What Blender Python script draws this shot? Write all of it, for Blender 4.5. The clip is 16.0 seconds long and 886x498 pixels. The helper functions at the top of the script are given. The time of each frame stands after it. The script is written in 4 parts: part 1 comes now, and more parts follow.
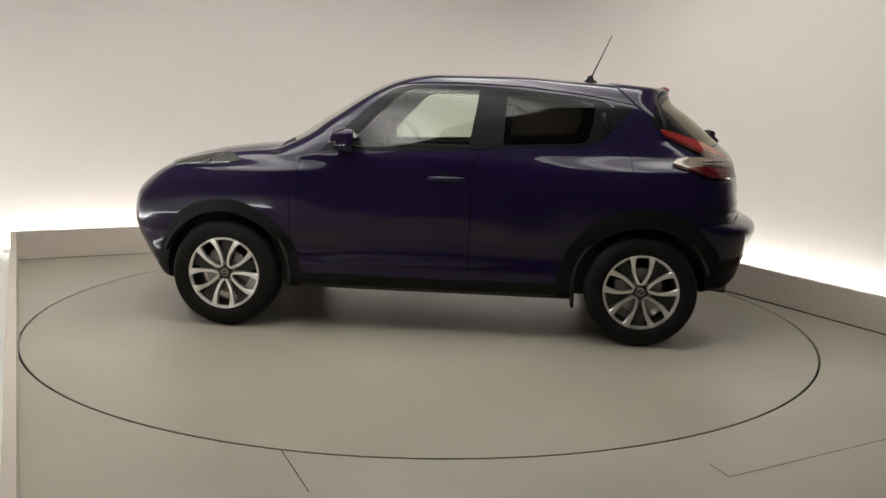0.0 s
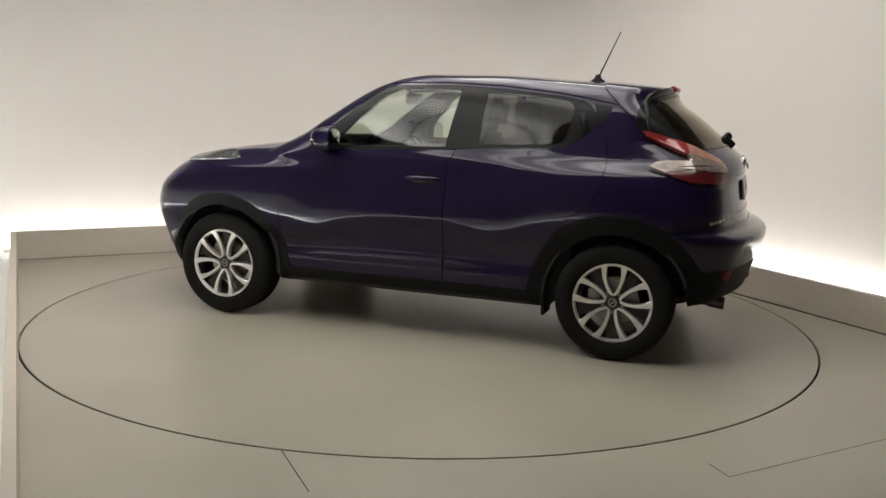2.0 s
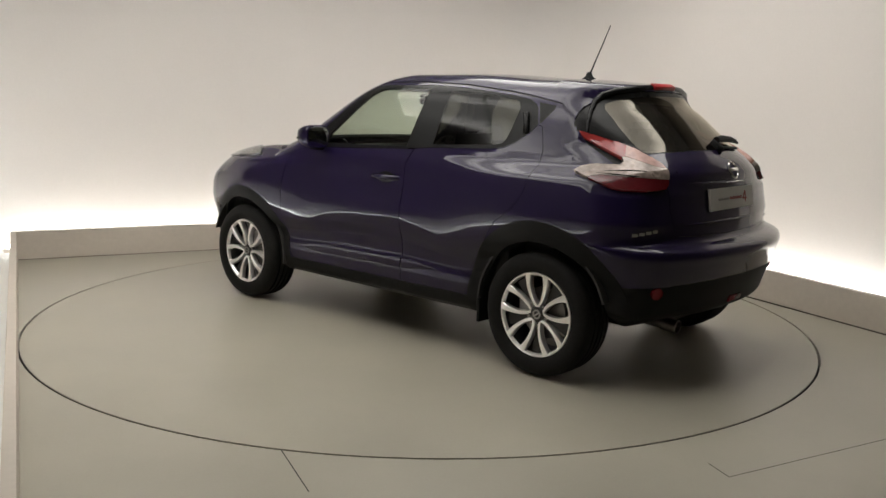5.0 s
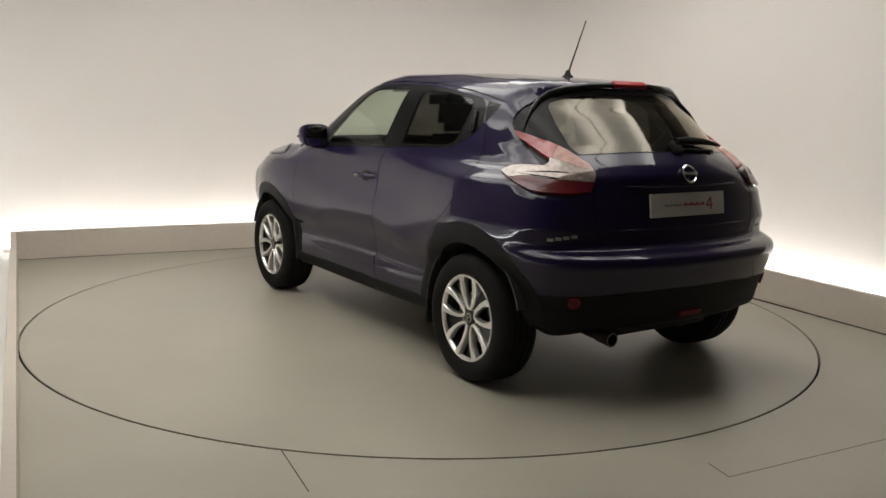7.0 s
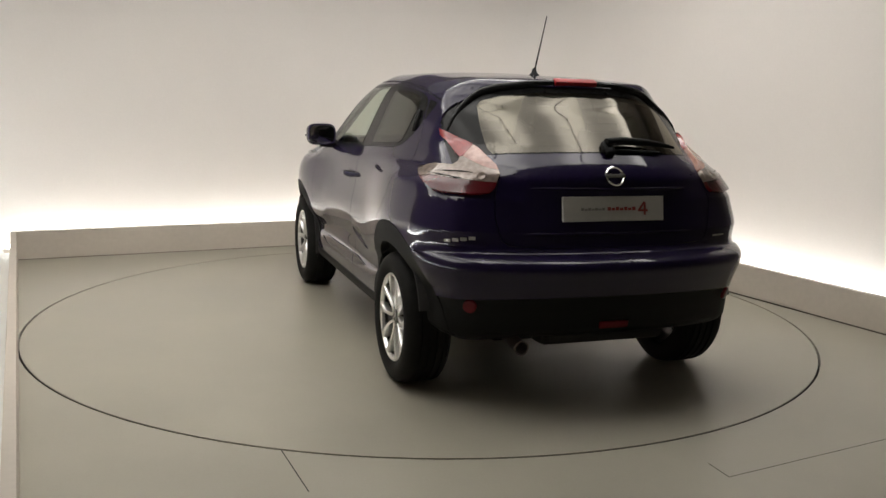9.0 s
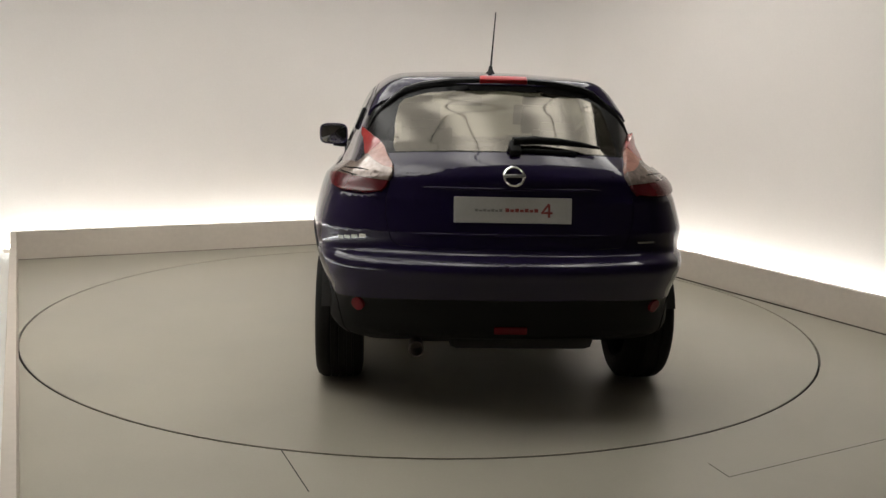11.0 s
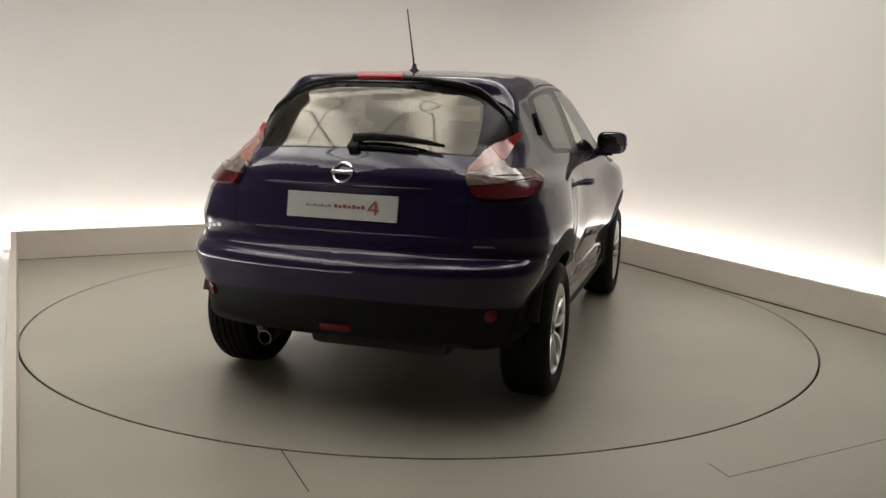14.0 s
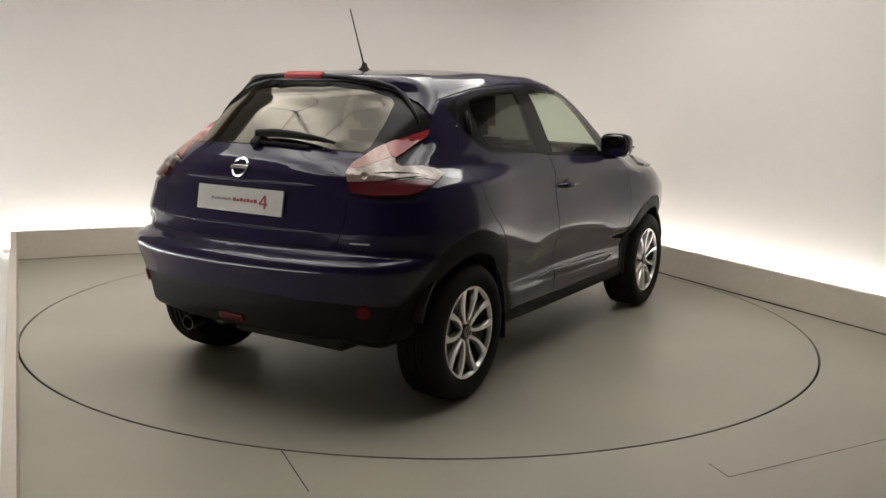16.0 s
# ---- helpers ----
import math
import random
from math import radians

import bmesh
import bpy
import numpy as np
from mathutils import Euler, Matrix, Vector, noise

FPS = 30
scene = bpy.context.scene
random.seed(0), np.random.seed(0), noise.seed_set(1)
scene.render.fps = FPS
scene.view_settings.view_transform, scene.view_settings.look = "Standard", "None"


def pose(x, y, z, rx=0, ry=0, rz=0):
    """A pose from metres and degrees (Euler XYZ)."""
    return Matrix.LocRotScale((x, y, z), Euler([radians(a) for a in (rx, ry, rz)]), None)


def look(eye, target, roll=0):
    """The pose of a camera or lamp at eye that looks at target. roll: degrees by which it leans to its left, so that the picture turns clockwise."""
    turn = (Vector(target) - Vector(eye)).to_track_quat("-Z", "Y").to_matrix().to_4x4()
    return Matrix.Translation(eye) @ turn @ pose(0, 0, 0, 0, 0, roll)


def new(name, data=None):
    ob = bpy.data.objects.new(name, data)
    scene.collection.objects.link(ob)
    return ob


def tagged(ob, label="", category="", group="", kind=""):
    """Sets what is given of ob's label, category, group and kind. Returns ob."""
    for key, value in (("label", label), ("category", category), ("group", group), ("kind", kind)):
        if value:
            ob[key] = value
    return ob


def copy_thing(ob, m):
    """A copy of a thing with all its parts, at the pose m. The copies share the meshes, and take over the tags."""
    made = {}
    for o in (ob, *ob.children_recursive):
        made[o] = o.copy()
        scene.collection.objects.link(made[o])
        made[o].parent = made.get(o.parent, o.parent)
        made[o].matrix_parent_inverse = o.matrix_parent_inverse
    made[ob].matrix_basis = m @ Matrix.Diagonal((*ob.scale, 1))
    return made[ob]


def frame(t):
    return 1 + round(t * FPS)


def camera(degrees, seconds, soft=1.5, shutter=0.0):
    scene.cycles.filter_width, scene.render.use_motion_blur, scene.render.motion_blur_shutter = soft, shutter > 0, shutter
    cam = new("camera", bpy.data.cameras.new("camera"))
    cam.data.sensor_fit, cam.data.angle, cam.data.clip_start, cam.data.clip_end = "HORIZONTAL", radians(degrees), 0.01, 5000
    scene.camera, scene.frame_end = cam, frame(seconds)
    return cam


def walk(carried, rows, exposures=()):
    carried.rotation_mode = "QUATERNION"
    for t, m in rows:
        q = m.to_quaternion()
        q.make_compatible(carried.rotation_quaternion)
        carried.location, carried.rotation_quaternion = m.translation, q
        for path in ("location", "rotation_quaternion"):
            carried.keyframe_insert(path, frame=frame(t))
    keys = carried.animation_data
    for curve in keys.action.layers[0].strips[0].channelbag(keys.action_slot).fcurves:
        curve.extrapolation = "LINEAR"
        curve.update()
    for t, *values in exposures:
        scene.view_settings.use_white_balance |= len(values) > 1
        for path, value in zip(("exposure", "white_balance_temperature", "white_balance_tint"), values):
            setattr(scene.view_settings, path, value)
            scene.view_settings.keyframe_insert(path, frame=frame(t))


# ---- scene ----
cam = camera(53.32, 16.0, soft=1.5)
EYE = (0.0, -5.822, 1.4175)
YAW, PITCH, ROLL = radians(1.1957), radians(-9.5691), 1.563
AIM = (EYE[0] + math.sin(YAW) * math.cos(PITCH), EYE[1] + math.cos(YAW) * math.cos(PITCH), EYE[2] + math.sin(PITCH))
walk(cam, [(0.0, look(EYE, AIM, ROLL)), (16.0, look(EYE, AIM, ROLL))], exposures=[(0.0, 0.0), (16.0, 0.0)])

# ---- light ----
CEILING_GLOW, STRIP_GLOW = 2.45, 26.0
world = bpy.data.worlds.new("world")
scene.world = world
world.use_nodes = True
world.node_tree.nodes["Background"].inputs[0].default_value = (0.75, 0.8, 0.9, 1)
world.node_tree.nodes["Background"].inputs[1].default_value = 0.02


# ---- materials ----
def material(name, base, rough=0.5, metal=0.0, grain=0.0, grain_size=40.0, blotch=0.0, blotch_size=2.0, bump=0.0,
             coat=0.0, emit=None, power=0.0, alpha=1.0, transmission=0.0, spec=0.5, rough_var=0.0, coat_ior=1.5):
    """A principled surface with variation at two scales and a fine relief."""
    m = bpy.data.materials.new(name)
    m.use_nodes = True
    nodes, links = m.node_tree.nodes, m.node_tree.links
    bsdf = nodes["Principled BSDF"]
    bsdf.inputs["Base Color"].default_value = (*base, 1)
    bsdf.inputs["Roughness"].default_value = rough
    bsdf.inputs["Metallic"].default_value = metal
    bsdf.inputs["Specular IOR Level"].default_value = spec
    bsdf.inputs["Coat Weight"].default_value = coat
    bsdf.inputs["Coat IOR"].default_value = coat_ior
    bsdf.inputs["Coat Roughness"].default_value = 0.04
    bsdf.inputs["Alpha"].default_value = alpha
    bsdf.inputs["Transmission Weight"].default_value = transmission
    if emit:
        bsdf.inputs["Emission Color"].default_value = (*emit, 1)
        bsdf.inputs["Emission Strength"].default_value = power
    if grain or blotch or bump or rough_var:
        where = nodes.new("ShaderNodeTexCoord")
        fine, wide = nodes.new("ShaderNodeTexNoise"), nodes.new("ShaderNodeTexNoise")
        fine.inputs["Scale"].default_value, fine.inputs["Detail"].default_value = grain_size, 5
        wide.inputs["Scale"].default_value, wide.inputs["Detail"].default_value = blotch_size, 4
        for n in (fine, wide):
            links.new(where.outputs["Object"], n.inputs["Vector"])
        last = None
        for n, amount in ((fine, grain), (wide, blotch)):
            if amount:
                ramp = nodes.new("ShaderNodeMapRange")
                ramp.inputs["From Min"].default_value, ramp.inputs["From Max"].default_value = 0.15, 0.85
                ramp.inputs["To Min"].default_value, ramp.inputs["To Max"].default_value = 1 - amount, 1 + amount
                links.new(n.outputs["Fac"], ramp.inputs["Value"])
                mix = nodes.new("ShaderNodeMix")
                mix.data_type, mix.blend_type = "RGBA", "MULTIPLY"
                mix.inputs["Factor"].default_value = 1
                if last:
                    links.new(last, mix.inputs["A"])
                else:
                    mix.inputs["A"].default_value = (*base, 1)
                links.new(ramp.outputs["Result"], mix.inputs["B"])
                last = mix.outputs["Result"]
        if last:
            links.new(last, bsdf.inputs["Base Color"])
        if rough_var:
            ramp = nodes.new("ShaderNodeMapRange")
            ramp.inputs["From Min"].default_value, ramp.inputs["From Max"].default_value = 0.15, 0.85
            ramp.inputs["To Min"].default_value, ramp.inputs["To Max"].default_value = rough - rough_var, rough + rough_var
            links.new(wide.outputs["Fac"], ramp.inputs["Value"])
            links.new(ramp.outputs["Result"], bsdf.inputs["Roughness"])
        if bump:
            b = nodes.new("ShaderNodeBump")
            b.inputs["Strength"].default_value, b.inputs["Distance"].default_value = bump, 0.002
            links.new(fine.outputs["Fac"], b.inputs["Height"])
            links.new(b.outputs["Normal"], bsdf.inputs["Normal"])
    return m


WALL = material("wall_paint", (0.80, 0.752, 0.71), 0.75, grain=0.02, grain_size=60, blotch=0.03, blotch_size=0.7, bump=0.08)
CEILING = material("ceiling_paint", (0.22, 0.21, 0.20), 0.8, grain=0.02, blotch=0.02)
FLOOR = material("floor_paint", (0.355, 0.332, 0.268), 0.35, grain=0.03, grain_size=90, blotch=0.15, blotch_size=1.1, bump=0.06, rough_var=0.05)
DISC = material("disc_paint", (0.345, 0.322, 0.258), 0.34, grain=0.03, grain_size=80, blotch=0.15, blotch_size=1.2, bump=0.06, rough_var=0.05)
GAP = material("dark_gap", (0.02, 0.018, 0.015), 0.8, grain=0.1)
PLINTH = material("plinth_board", (0.56, 0.50, 0.43), 0.6, grain=0.05, grain_size=25, blotch=0.06, blotch_size=1.5, bump=0.1)
STRIP = material("light_strip", (1, 1, 1), 0.5, emit=(0.95, 0.99, 1.0), power=STRIP_GLOW)
PANEL = material("ceiling_diffuser", (1, 1, 1), 0.5, emit=(1.0, 0.968, 0.915), power=CEILING_GLOW)
WHITE = material("white_bounce", (0.80, 0.79, 0.77), 0.6, grain=0.03, blotch=0.04)
FOOT_LINE = material("foot_line_brown", (0.085, 0.07, 0.055), 0.7, grain=0.3, grain_size=30, blotch=0.3, blotch_size=3)
RAIL = material("ceiling_rail", (0.30, 0.29, 0.28), 0.5, grain=0.1)
# the diffusers' glow is set in soft bands for highlights and streaks on the car
nodes, links = PANEL.node_tree.nodes, PANEL.node_tree.links
where, bands, level = nodes.new("ShaderNodeTexCoord"), nodes.new("ShaderNodeTexWave"), nodes.new("ShaderNodeMapRange")
bands.wave_type, bands.bands_direction = "BANDS", "X"
bands.inputs["Scale"].default_value, bands.inputs["Distortion"].default_value, bands.inputs["Detail"].default_value = 0.24, 1.2, 1
level.interpolation_type = "SMOOTHSTEP"
level.inputs["From Min"].default_value, level.inputs["From Max"].default_value = 0.1, 1.0
level.inputs["To Min"].default_value, level.inputs["To Max"].default_value = CEILING_GLOW * 0.6, CEILING_GLOW * 1.9
links.new(where.outputs["Object"], bands.inputs["Vector"])
links.new(bands.outputs["Fac"], level.inputs["Value"])
links.new(level.outputs["Result"], nodes["Principled BSDF"].inputs["Emission Strength"])
# for the unseen surfaces that keep the car's reflections dark
DARK_WALL = material("unseen_dark_panel", (0.16, 0.14, 0.12), 0.85, grain=0.1, grain_size=12, blotch=0.15)
# ---- building helpers ----
def mesh_of(name, bm, mats, smooth=None):
    me = bpy.data.meshes.new(name)
    bmesh.ops.recalc_face_normals(bm, faces=bm.faces)
    bm.to_mesh(me)
    bm.free()
    for m in mats if isinstance(mats, (list, tuple)) else [mats]:
        me.materials.append(m)
    if smooth is not None:
        for p in me.polygons:
            p.use_smooth = True
        if smooth < 180:
            me.set_sharp_from_angle(angle=radians(smooth))
    return me


def part(name, bm, mats, parent=None, label="", at=None, smooth=None):
    ob = new(name, mesh_of(name, bm, mats, smooth))
    if parent:
        ob.parent = parent
    if at is not None:
        ob.matrix_basis = at
    return tagged(ob, label)


def thing(name, label, category, at=None, group="", kind=""):
    ob = new(name)
    ob.empty_display_size = 0.1
    if at is not None:
        ob.matrix_basis = at
    return tagged(ob, label, category, group, kind)


def box(bm, x0, x1, y0, y1, z0, z1, bevel=0.0, at=None):
    v = bmesh.ops.create_cube(bm, size=1)["verts"]
    for p in v:
        p.co = Vector(((x0 + x1) / 2 + p.co.x * (x1 - x0), (y0 + y1) / 2 + p.co.y * (y1 - y0), (z0 + z1) / 2 + p.co.z * (z1 - z0)))
    if bevel:
        es = list({e for p in v for e in p.link_edges})
        r = bmesh.ops.bevel(bm, geom=es, offset=bevel, segments=2, affect="EDGES", profile=0.5)
        v = list({p for f in r["faces"] for p in f.verts} | {p for p in v if p.is_valid})
    if at is not None:
        bmesh.ops.transform(bm, matrix=at, verts=v)
    return v


def prism(bm, outline, z0, z1):
    """An upright prism over a plan outline."""
    lo, hi = [bm.verts.new((x, y, z0)) for x, y in outline], [bm.verts.new((x, y, z1)) for x, y in outline]
    n = len(outline)
    bm.faces.new(hi)
    bm.faces.new(lo[::-1])
    for i in range(n):
        bm.faces.new((lo[i], lo[(i + 1) % n], hi[(i + 1) % n], hi[i]))


def lathe(bm, profile, steps=64, axis="y", close=False):
    """A profile of (radius, along) turned about an axis."""
    rings = []
    for k in range(steps):
        a = 2 * math.pi * k / steps
        c, s = math.cos(a), math.sin(a)
        rings.append([bm.verts.new((r * c, w, r * s) if axis == "y" else (r * c, r * s, w)) for r, w in profile])
    n = len(profile)
    for k in range(steps):
        a, b = rings[k], rings[(k + 1) % steps]
        for i in range(n if close else n - 1):
            j = (i + 1) % n
            bm.faces.new((a[i], a[j], b[j], b[i]))
    return rings


def tube(bm, pts, radii, sides=10):
    """A round bar along points."""
    pts = [Vector(p) for p in pts]
    radii = radii if isinstance(radii, (list, tuple)) else [radii] * len(pts)
    rings, up = [], Vector((0, 0, 1))
    for i, p in enumerate(pts):
        d = (pts[min(i + 1, len(pts) - 1)] - pts[max(i - 1, 0)]).normalized()
        a = d.cross(up if abs(d.z) < 0.9 else Vector((1, 0, 0))).normalized()
        b = d.cross(a)
        rings.append([bm.verts.new(p + radii[i] * (math.cos(t) * a + math.sin(t) * b)) for t in [2 * math.pi * k / sides for k in range(sides)]])
    for r, q in zip(rings, rings[1:]):
        for k in range(sides):
            bm.faces.new((r[k], r[(k + 1) % sides], q[(k + 1) % sides], q[k]))
    bm.faces.new(rings[0][::-1])
    bm.faces.new(rings[-1])


# ---- the studio ----
RADIUS = 2.477
TURN_START, TURN_RATE = 173.137, -7.236
U, V = Vector((0.8988, 0.4384)), Vector((-0.4384, 0.8988))   # along and towards the back wall


def plan(u, v):
    p = U * u + V * v
    return (p.x, p.y)


BACK, SIDE_R, FRONT, EAST_END = 2.862, 2.525, -6.6, -1.75
LEFT_BACK, LEFT_FRONT = -2.40, -2.645     # the side ledge runs slightly askew
LEDGE, THICK, COVE = 0.24, 0.045, 0.42     # ledge height, board thickness, light trough width


def build_studio():
    # floor with a round hole for the disc
    bm = bmesh.new()
    n = 128
    ring = [((RADIUS + 0.007) * math.cos(2 * math.pi * k / n), (RADIUS + 0.007) * math.sin(2 * math.pi * k / n)) for k in range(n)]
    far = [(x * 5, y * 5) for x, y in ring]
    a = [bm.verts.new((x, y, 0)) for x, y in ring]
    b = [bm.verts.new((x, y, 0)) for x, y in far]
    c = [bm.verts.new((x, y, -0.06)) for x, y in ring]
    for k in range(n):
        j = (k + 1) % n
        bm.faces.new((a[k], a[j], b[j], b[k]))
        bm.faces.new((c[k], c[j], a[j], a[k]))
    tagged(part("floor", bm, FLOOR), "pale greige painted concrete studio floor", "floor", kind="structure")
    bm = bmesh.new()
    prism(bm, [(x * 1.02, y * 1.02) for x, y in ring], -0.08, -0.055)
    tagged(part("floor_pit", bm, GAP), "dark pit under the rotating disc", "pit", kind="structure")

    def run(name, label, mat, outline, z0, z1, cat):
        bm = bmesh.new()
        prism(bm, outline, z0, z1)
        bmesh.ops.bevel(bm, geom=[e for e in bm.edges if min(v.co.z for v in e.verts) > z1 - 1e-4], offset=0.004, segments=2, affect="EDGES")
        return tagged(part(name, bm, mat), label, cat, kind="structure")

    # ledge boards
    run("ledge_back", "low beige boarded ledge hiding the light trough", PLINTH,
        [plan(LEFT_BACK - THICK, BACK), plan(SIDE_R + THICK, BACK), plan(SIDE_R + THICK, BACK + THICK), plan(LEFT_BACK - THICK, BACK + THICK)], 0, LEDGE, "ledge")
    run("ledge_side_east", "low beige boarded ledge beside the rotating disc", PLINTH,
        [plan(SIDE_R, FRONT), plan(SIDE_R + THICK, FRONT), plan(SIDE_R + THICK, BACK - 0.002), plan(SIDE_R, BACK - 0.002)], 0, LEDGE, "ledge")
    run("ledge_side_west", "low beige boarded ledge beside the rotating disc", PLINTH,
        [plan(LEFT_FRONT - THICK, FRONT), plan(LEFT_FRONT, FRONT), plan(LEFT_BACK, BACK - 0.002), plan(LEFT_BACK - THICK, BACK - 0.002)], 0, LEDGE, "ledge")
    # thin dark strips along the foot of the ledges
    for name, quad in (("foot_line_back", [(LEFT_BACK + 0.006, BACK - 0.005), (SIDE_R - 0.006, BACK - 0.005), (SIDE_R - 0.006, BACK - 0.0005), (LEFT_BACK + 0.006, BACK - 0.0005)]),
                       ("foot_line_east", [(SIDE_R - 0.005, FRONT), (SIDE_R - 0.0005, FRONT), (SIDE_R - 0.0005, BACK - 0.006), (SIDE_R - 0.005, BACK - 0.006)])):
        bm = bmesh.new()
        prism(bm, [plan(*q) for q in quad], 0, 0.004 if "back" in name else 0.010)
        tagged(part(name, bm, FOOT_LINE), "thin dark brown strip at the foot of the ledge", "joint", kind="structure")
    # the curved wall: one sweep round back and sides, with soft corners
    wl, wr, wb, r, top = LEFT_FRONT - 0.30 - COVE, SIDE_R + THICK + COVE, BACK + THICK + COVE, 0.55, 3.3
    path = [(wl + r - r * math.cos(t), wb - r + r * math.sin(t)) for t in np.linspace(0, math.pi / 2, 14)]
    path += [(wr - r + r * math.sin(t), wb - r + r * math.cos(t)) for t in np.linspace(0, math.pi / 2, 14)]
    path += [(wr, EAST_END)]
    mid = Vector((0, -1))
    # the upper band is added out of view to darken the roof's reflections
    for name, label, mat, z0, z1 in (("wall_backdrop", "seamless warm white studio wall with rounded corners", WALL, -0.05, 2.62), ("dark_band_upper", "dim grey-brown band added out of view to darken roof reflections", DARK_WALL, 2.622, top)):
        bm = bmesh.new()
        rows = []
        for u, v in path:
            d = (Vector((u, v)) - mid).normalized() * 0.15
            rows.append([bm.verts.new((*plan(u, v), z0)), bm.verts.new((*plan(u, v), z1)), bm.verts.new((*plan(u + d.x, v + d.y), z1)), bm.verts.new((*plan(u + d.x, v + d.y), z0))])
        for p, q in zip(rows, rows[1:]):
            for i in range(4):
                bm.faces.new((p[i], p[(i + 1) % 4], q[(i + 1) % 4], q[i]))
        tagged(part(name, bm, mat, smooth=60), label, "wall", kind="structure")
    # added out of view so that the rear quarter reflects something dark
    bm = bmesh.new()
    prism(bm, [plan(wr, FRONT), plan(wr + 0.15, FRONT), plan(wr + 0.15, EAST_END - 0.002), plan(wr, EAST_END - 0.002)], -0.05, top)
    tagged(part("dark_panel_east", bm, DARK_WALL), "dim grey-brown panel added out of view to darken side reflections", "wall", kind="structure")
    # added out of view for the doors' reflections: a white band, dark above
    edge = wb - r
    for name, label, mat, z0, z1 in (("bright_band_west", "white band added out of view for a bright door reflection", WHITE, -0.05, 0.62), ("dark_panel_west", "dim grey-brown panel added out of view to darken door reflections", DARK_WALL, 0.622, top)):
        bm = bmesh.new()
        prism(bm, [plan(wl - 0.15, FRONT), plan(wl, FRONT), plan(wl, edge - 0.002), plan(wl - 0.15, edge - 0.002)], z0, z1)
        tagged(part(name, bm, mat), label, "wall", kind="structure")
    # white sheets added in the trough to brighten what shows past the ledge
    for name, quad in (("trough_back", [(wl, BACK + THICK), (wr, BACK + THICK), (wr, wb), (wl, wb)]), ("trough_east", [(SIDE_R + THICK, FRONT), (wr, FRONT), (wr, BACK + THICK - 0.002), (SIDE_R + THICK, BACK + THICK - 0.002)]),
                       ("trough_west", [(wl, FRONT), (LEFT_FRONT - THICK, FRONT), (LEFT_BACK - THICK, BACK + THICK - 0.002), (wl, BACK + THICK - 0.002)])):
        bm = bmesh.new()
        prism(bm, [plan(*q) for q in quad], -0.002, 0.004)
        tagged(part(name, bm, WHITE), "white sheet added in the light trough to brighten it", "trough", kind="structure")
    # unseen wall behind the viewer, dark so that the car reflects it dark
    bm = bmesh.new()
    prism(bm, [plan(wl, FRONT - 0.15), plan(wr, FRONT - 0.15), plan(wr, FRONT), plan(wl, FRONT)], -0.05, top)
    tagged(part("wall_front", bm, DARK_WALL), "dim unseen end wall, kept dark for the car's reflections", "wall", kind="structure")
    bm = bmesh.new()
    prism(bm, [plan(wl - 0.2, FRONT - 0.2), plan(wr + 0.2, FRONT - 0.2), plan(wr + 0.2, wb + 0.2), plan(wl - 0.2, wb + 0.2)], top + 0.002, top + 0.15)
    tagged(part("ceiling", bm, CEILING), "plain dark grey studio ceiling", "ceiling", kind="structure")
    # light strips in the trough
    def strip(name, p, q):
        p, q = Vector((*plan(*p), 0.03)), Vector((*plan(*q), 0.03))
        d = (q - p)
        m = Matrix.Translation((p + q) / 2) @ Matrix.Rotation(math.atan2(d.y, d.x), 4, "Z")
        L = d.length / 2
        t = thing(name, "white linear light in the trough behind the ledge", "strip light", m, "trough lights")
        bm = bmesh.new()
        box(bm, -L, L, -0.035, 0.035, -0.03, 0.012, 0.004)
        part("housing", bm, PLINTH, t)
        bm = bmesh.new()
        box(bm, -L + 0.01, L - 0.01, -0.025, 0.025, 0.012, 0.035, 0.004)
        part("diffuser", bm, STRIP, t, "glowing white diffuser")
    strip("strip_light", (LEFT_BACK - 0.1, BACK + 0.40), (SIDE_R + 0.1, BACK + 0.40))
    strip("strip_light", (SIDE_R + 0.40, -1.6), (SIDE_R + 0.40, BACK + 0.1))
    strip("strip_light", (wl + 0.065, -2.8), (wl + 0.065, BACK + 0.1))
    # luminous ceiling: a field of diffuser panels in slim frames
    nu, nv, u0, u1, v0, v1 = 4, 3, -3.1, 2.0, -2.2, 1.4
    du, dv = (u1 - u0) / nu, (v1 - v0) / nv
    first = None
    for i in range(nu):
        for k in range(nv):
            at = Matrix.Translation((*plan(u0 + (i + 0.5) * du, v0 + (k + 0.5) * dv), top)) @ Matrix.Rotation(math.atan2(U.y, U.x), 4, "Z")
            if first:
                copy_thing(first, at)
                continue
            first = thing("ceiling_light", "large flat diffuse ceiling light panel in a slim frame", "ceiling light", at, "ceiling lights")
            a, b, w = du / 2 - 0.002, dv / 2 - 0.001, 0.010
            bm = bmesh.new()
            for x0, x1, y0, y1 in ((-a, a, -b, -b + w), (-a, a, b - w, b), (-a, -a + w, -b + w, b - w), (a - w, a, -b + w, b - w)):
                box(bm, x0, x1, y0, y1, -0.06, 0)
            part("frame", bm, RAIL, first, "grey metal frame")
            bm = bmesh.new()
            box(bm, -a + w, a - w, -b + w, b - w, -0.045, -0.0205)
            part("diffuser", bm, PANEL, first, "glowing diffuser")
    # seams in the floor
    def seam(pts):
        bm = bmesh.new()
        for p, q in zip(pts, pts[1:]):
            p, q = Vector((*p, 0.0012)), Vector((*q, 0.0012))
            d = (q - p).normalized()
            n = Vector((-d.y, d.x, 0)) * 0.0022
            bm.faces.new([bm.verts.new(c) for c in (p - n, q - n, q + n, p + n)])
        tagged(part("floor_seam", bm, GAP), "thin dark joint in the floor", "joint", kind="structure")
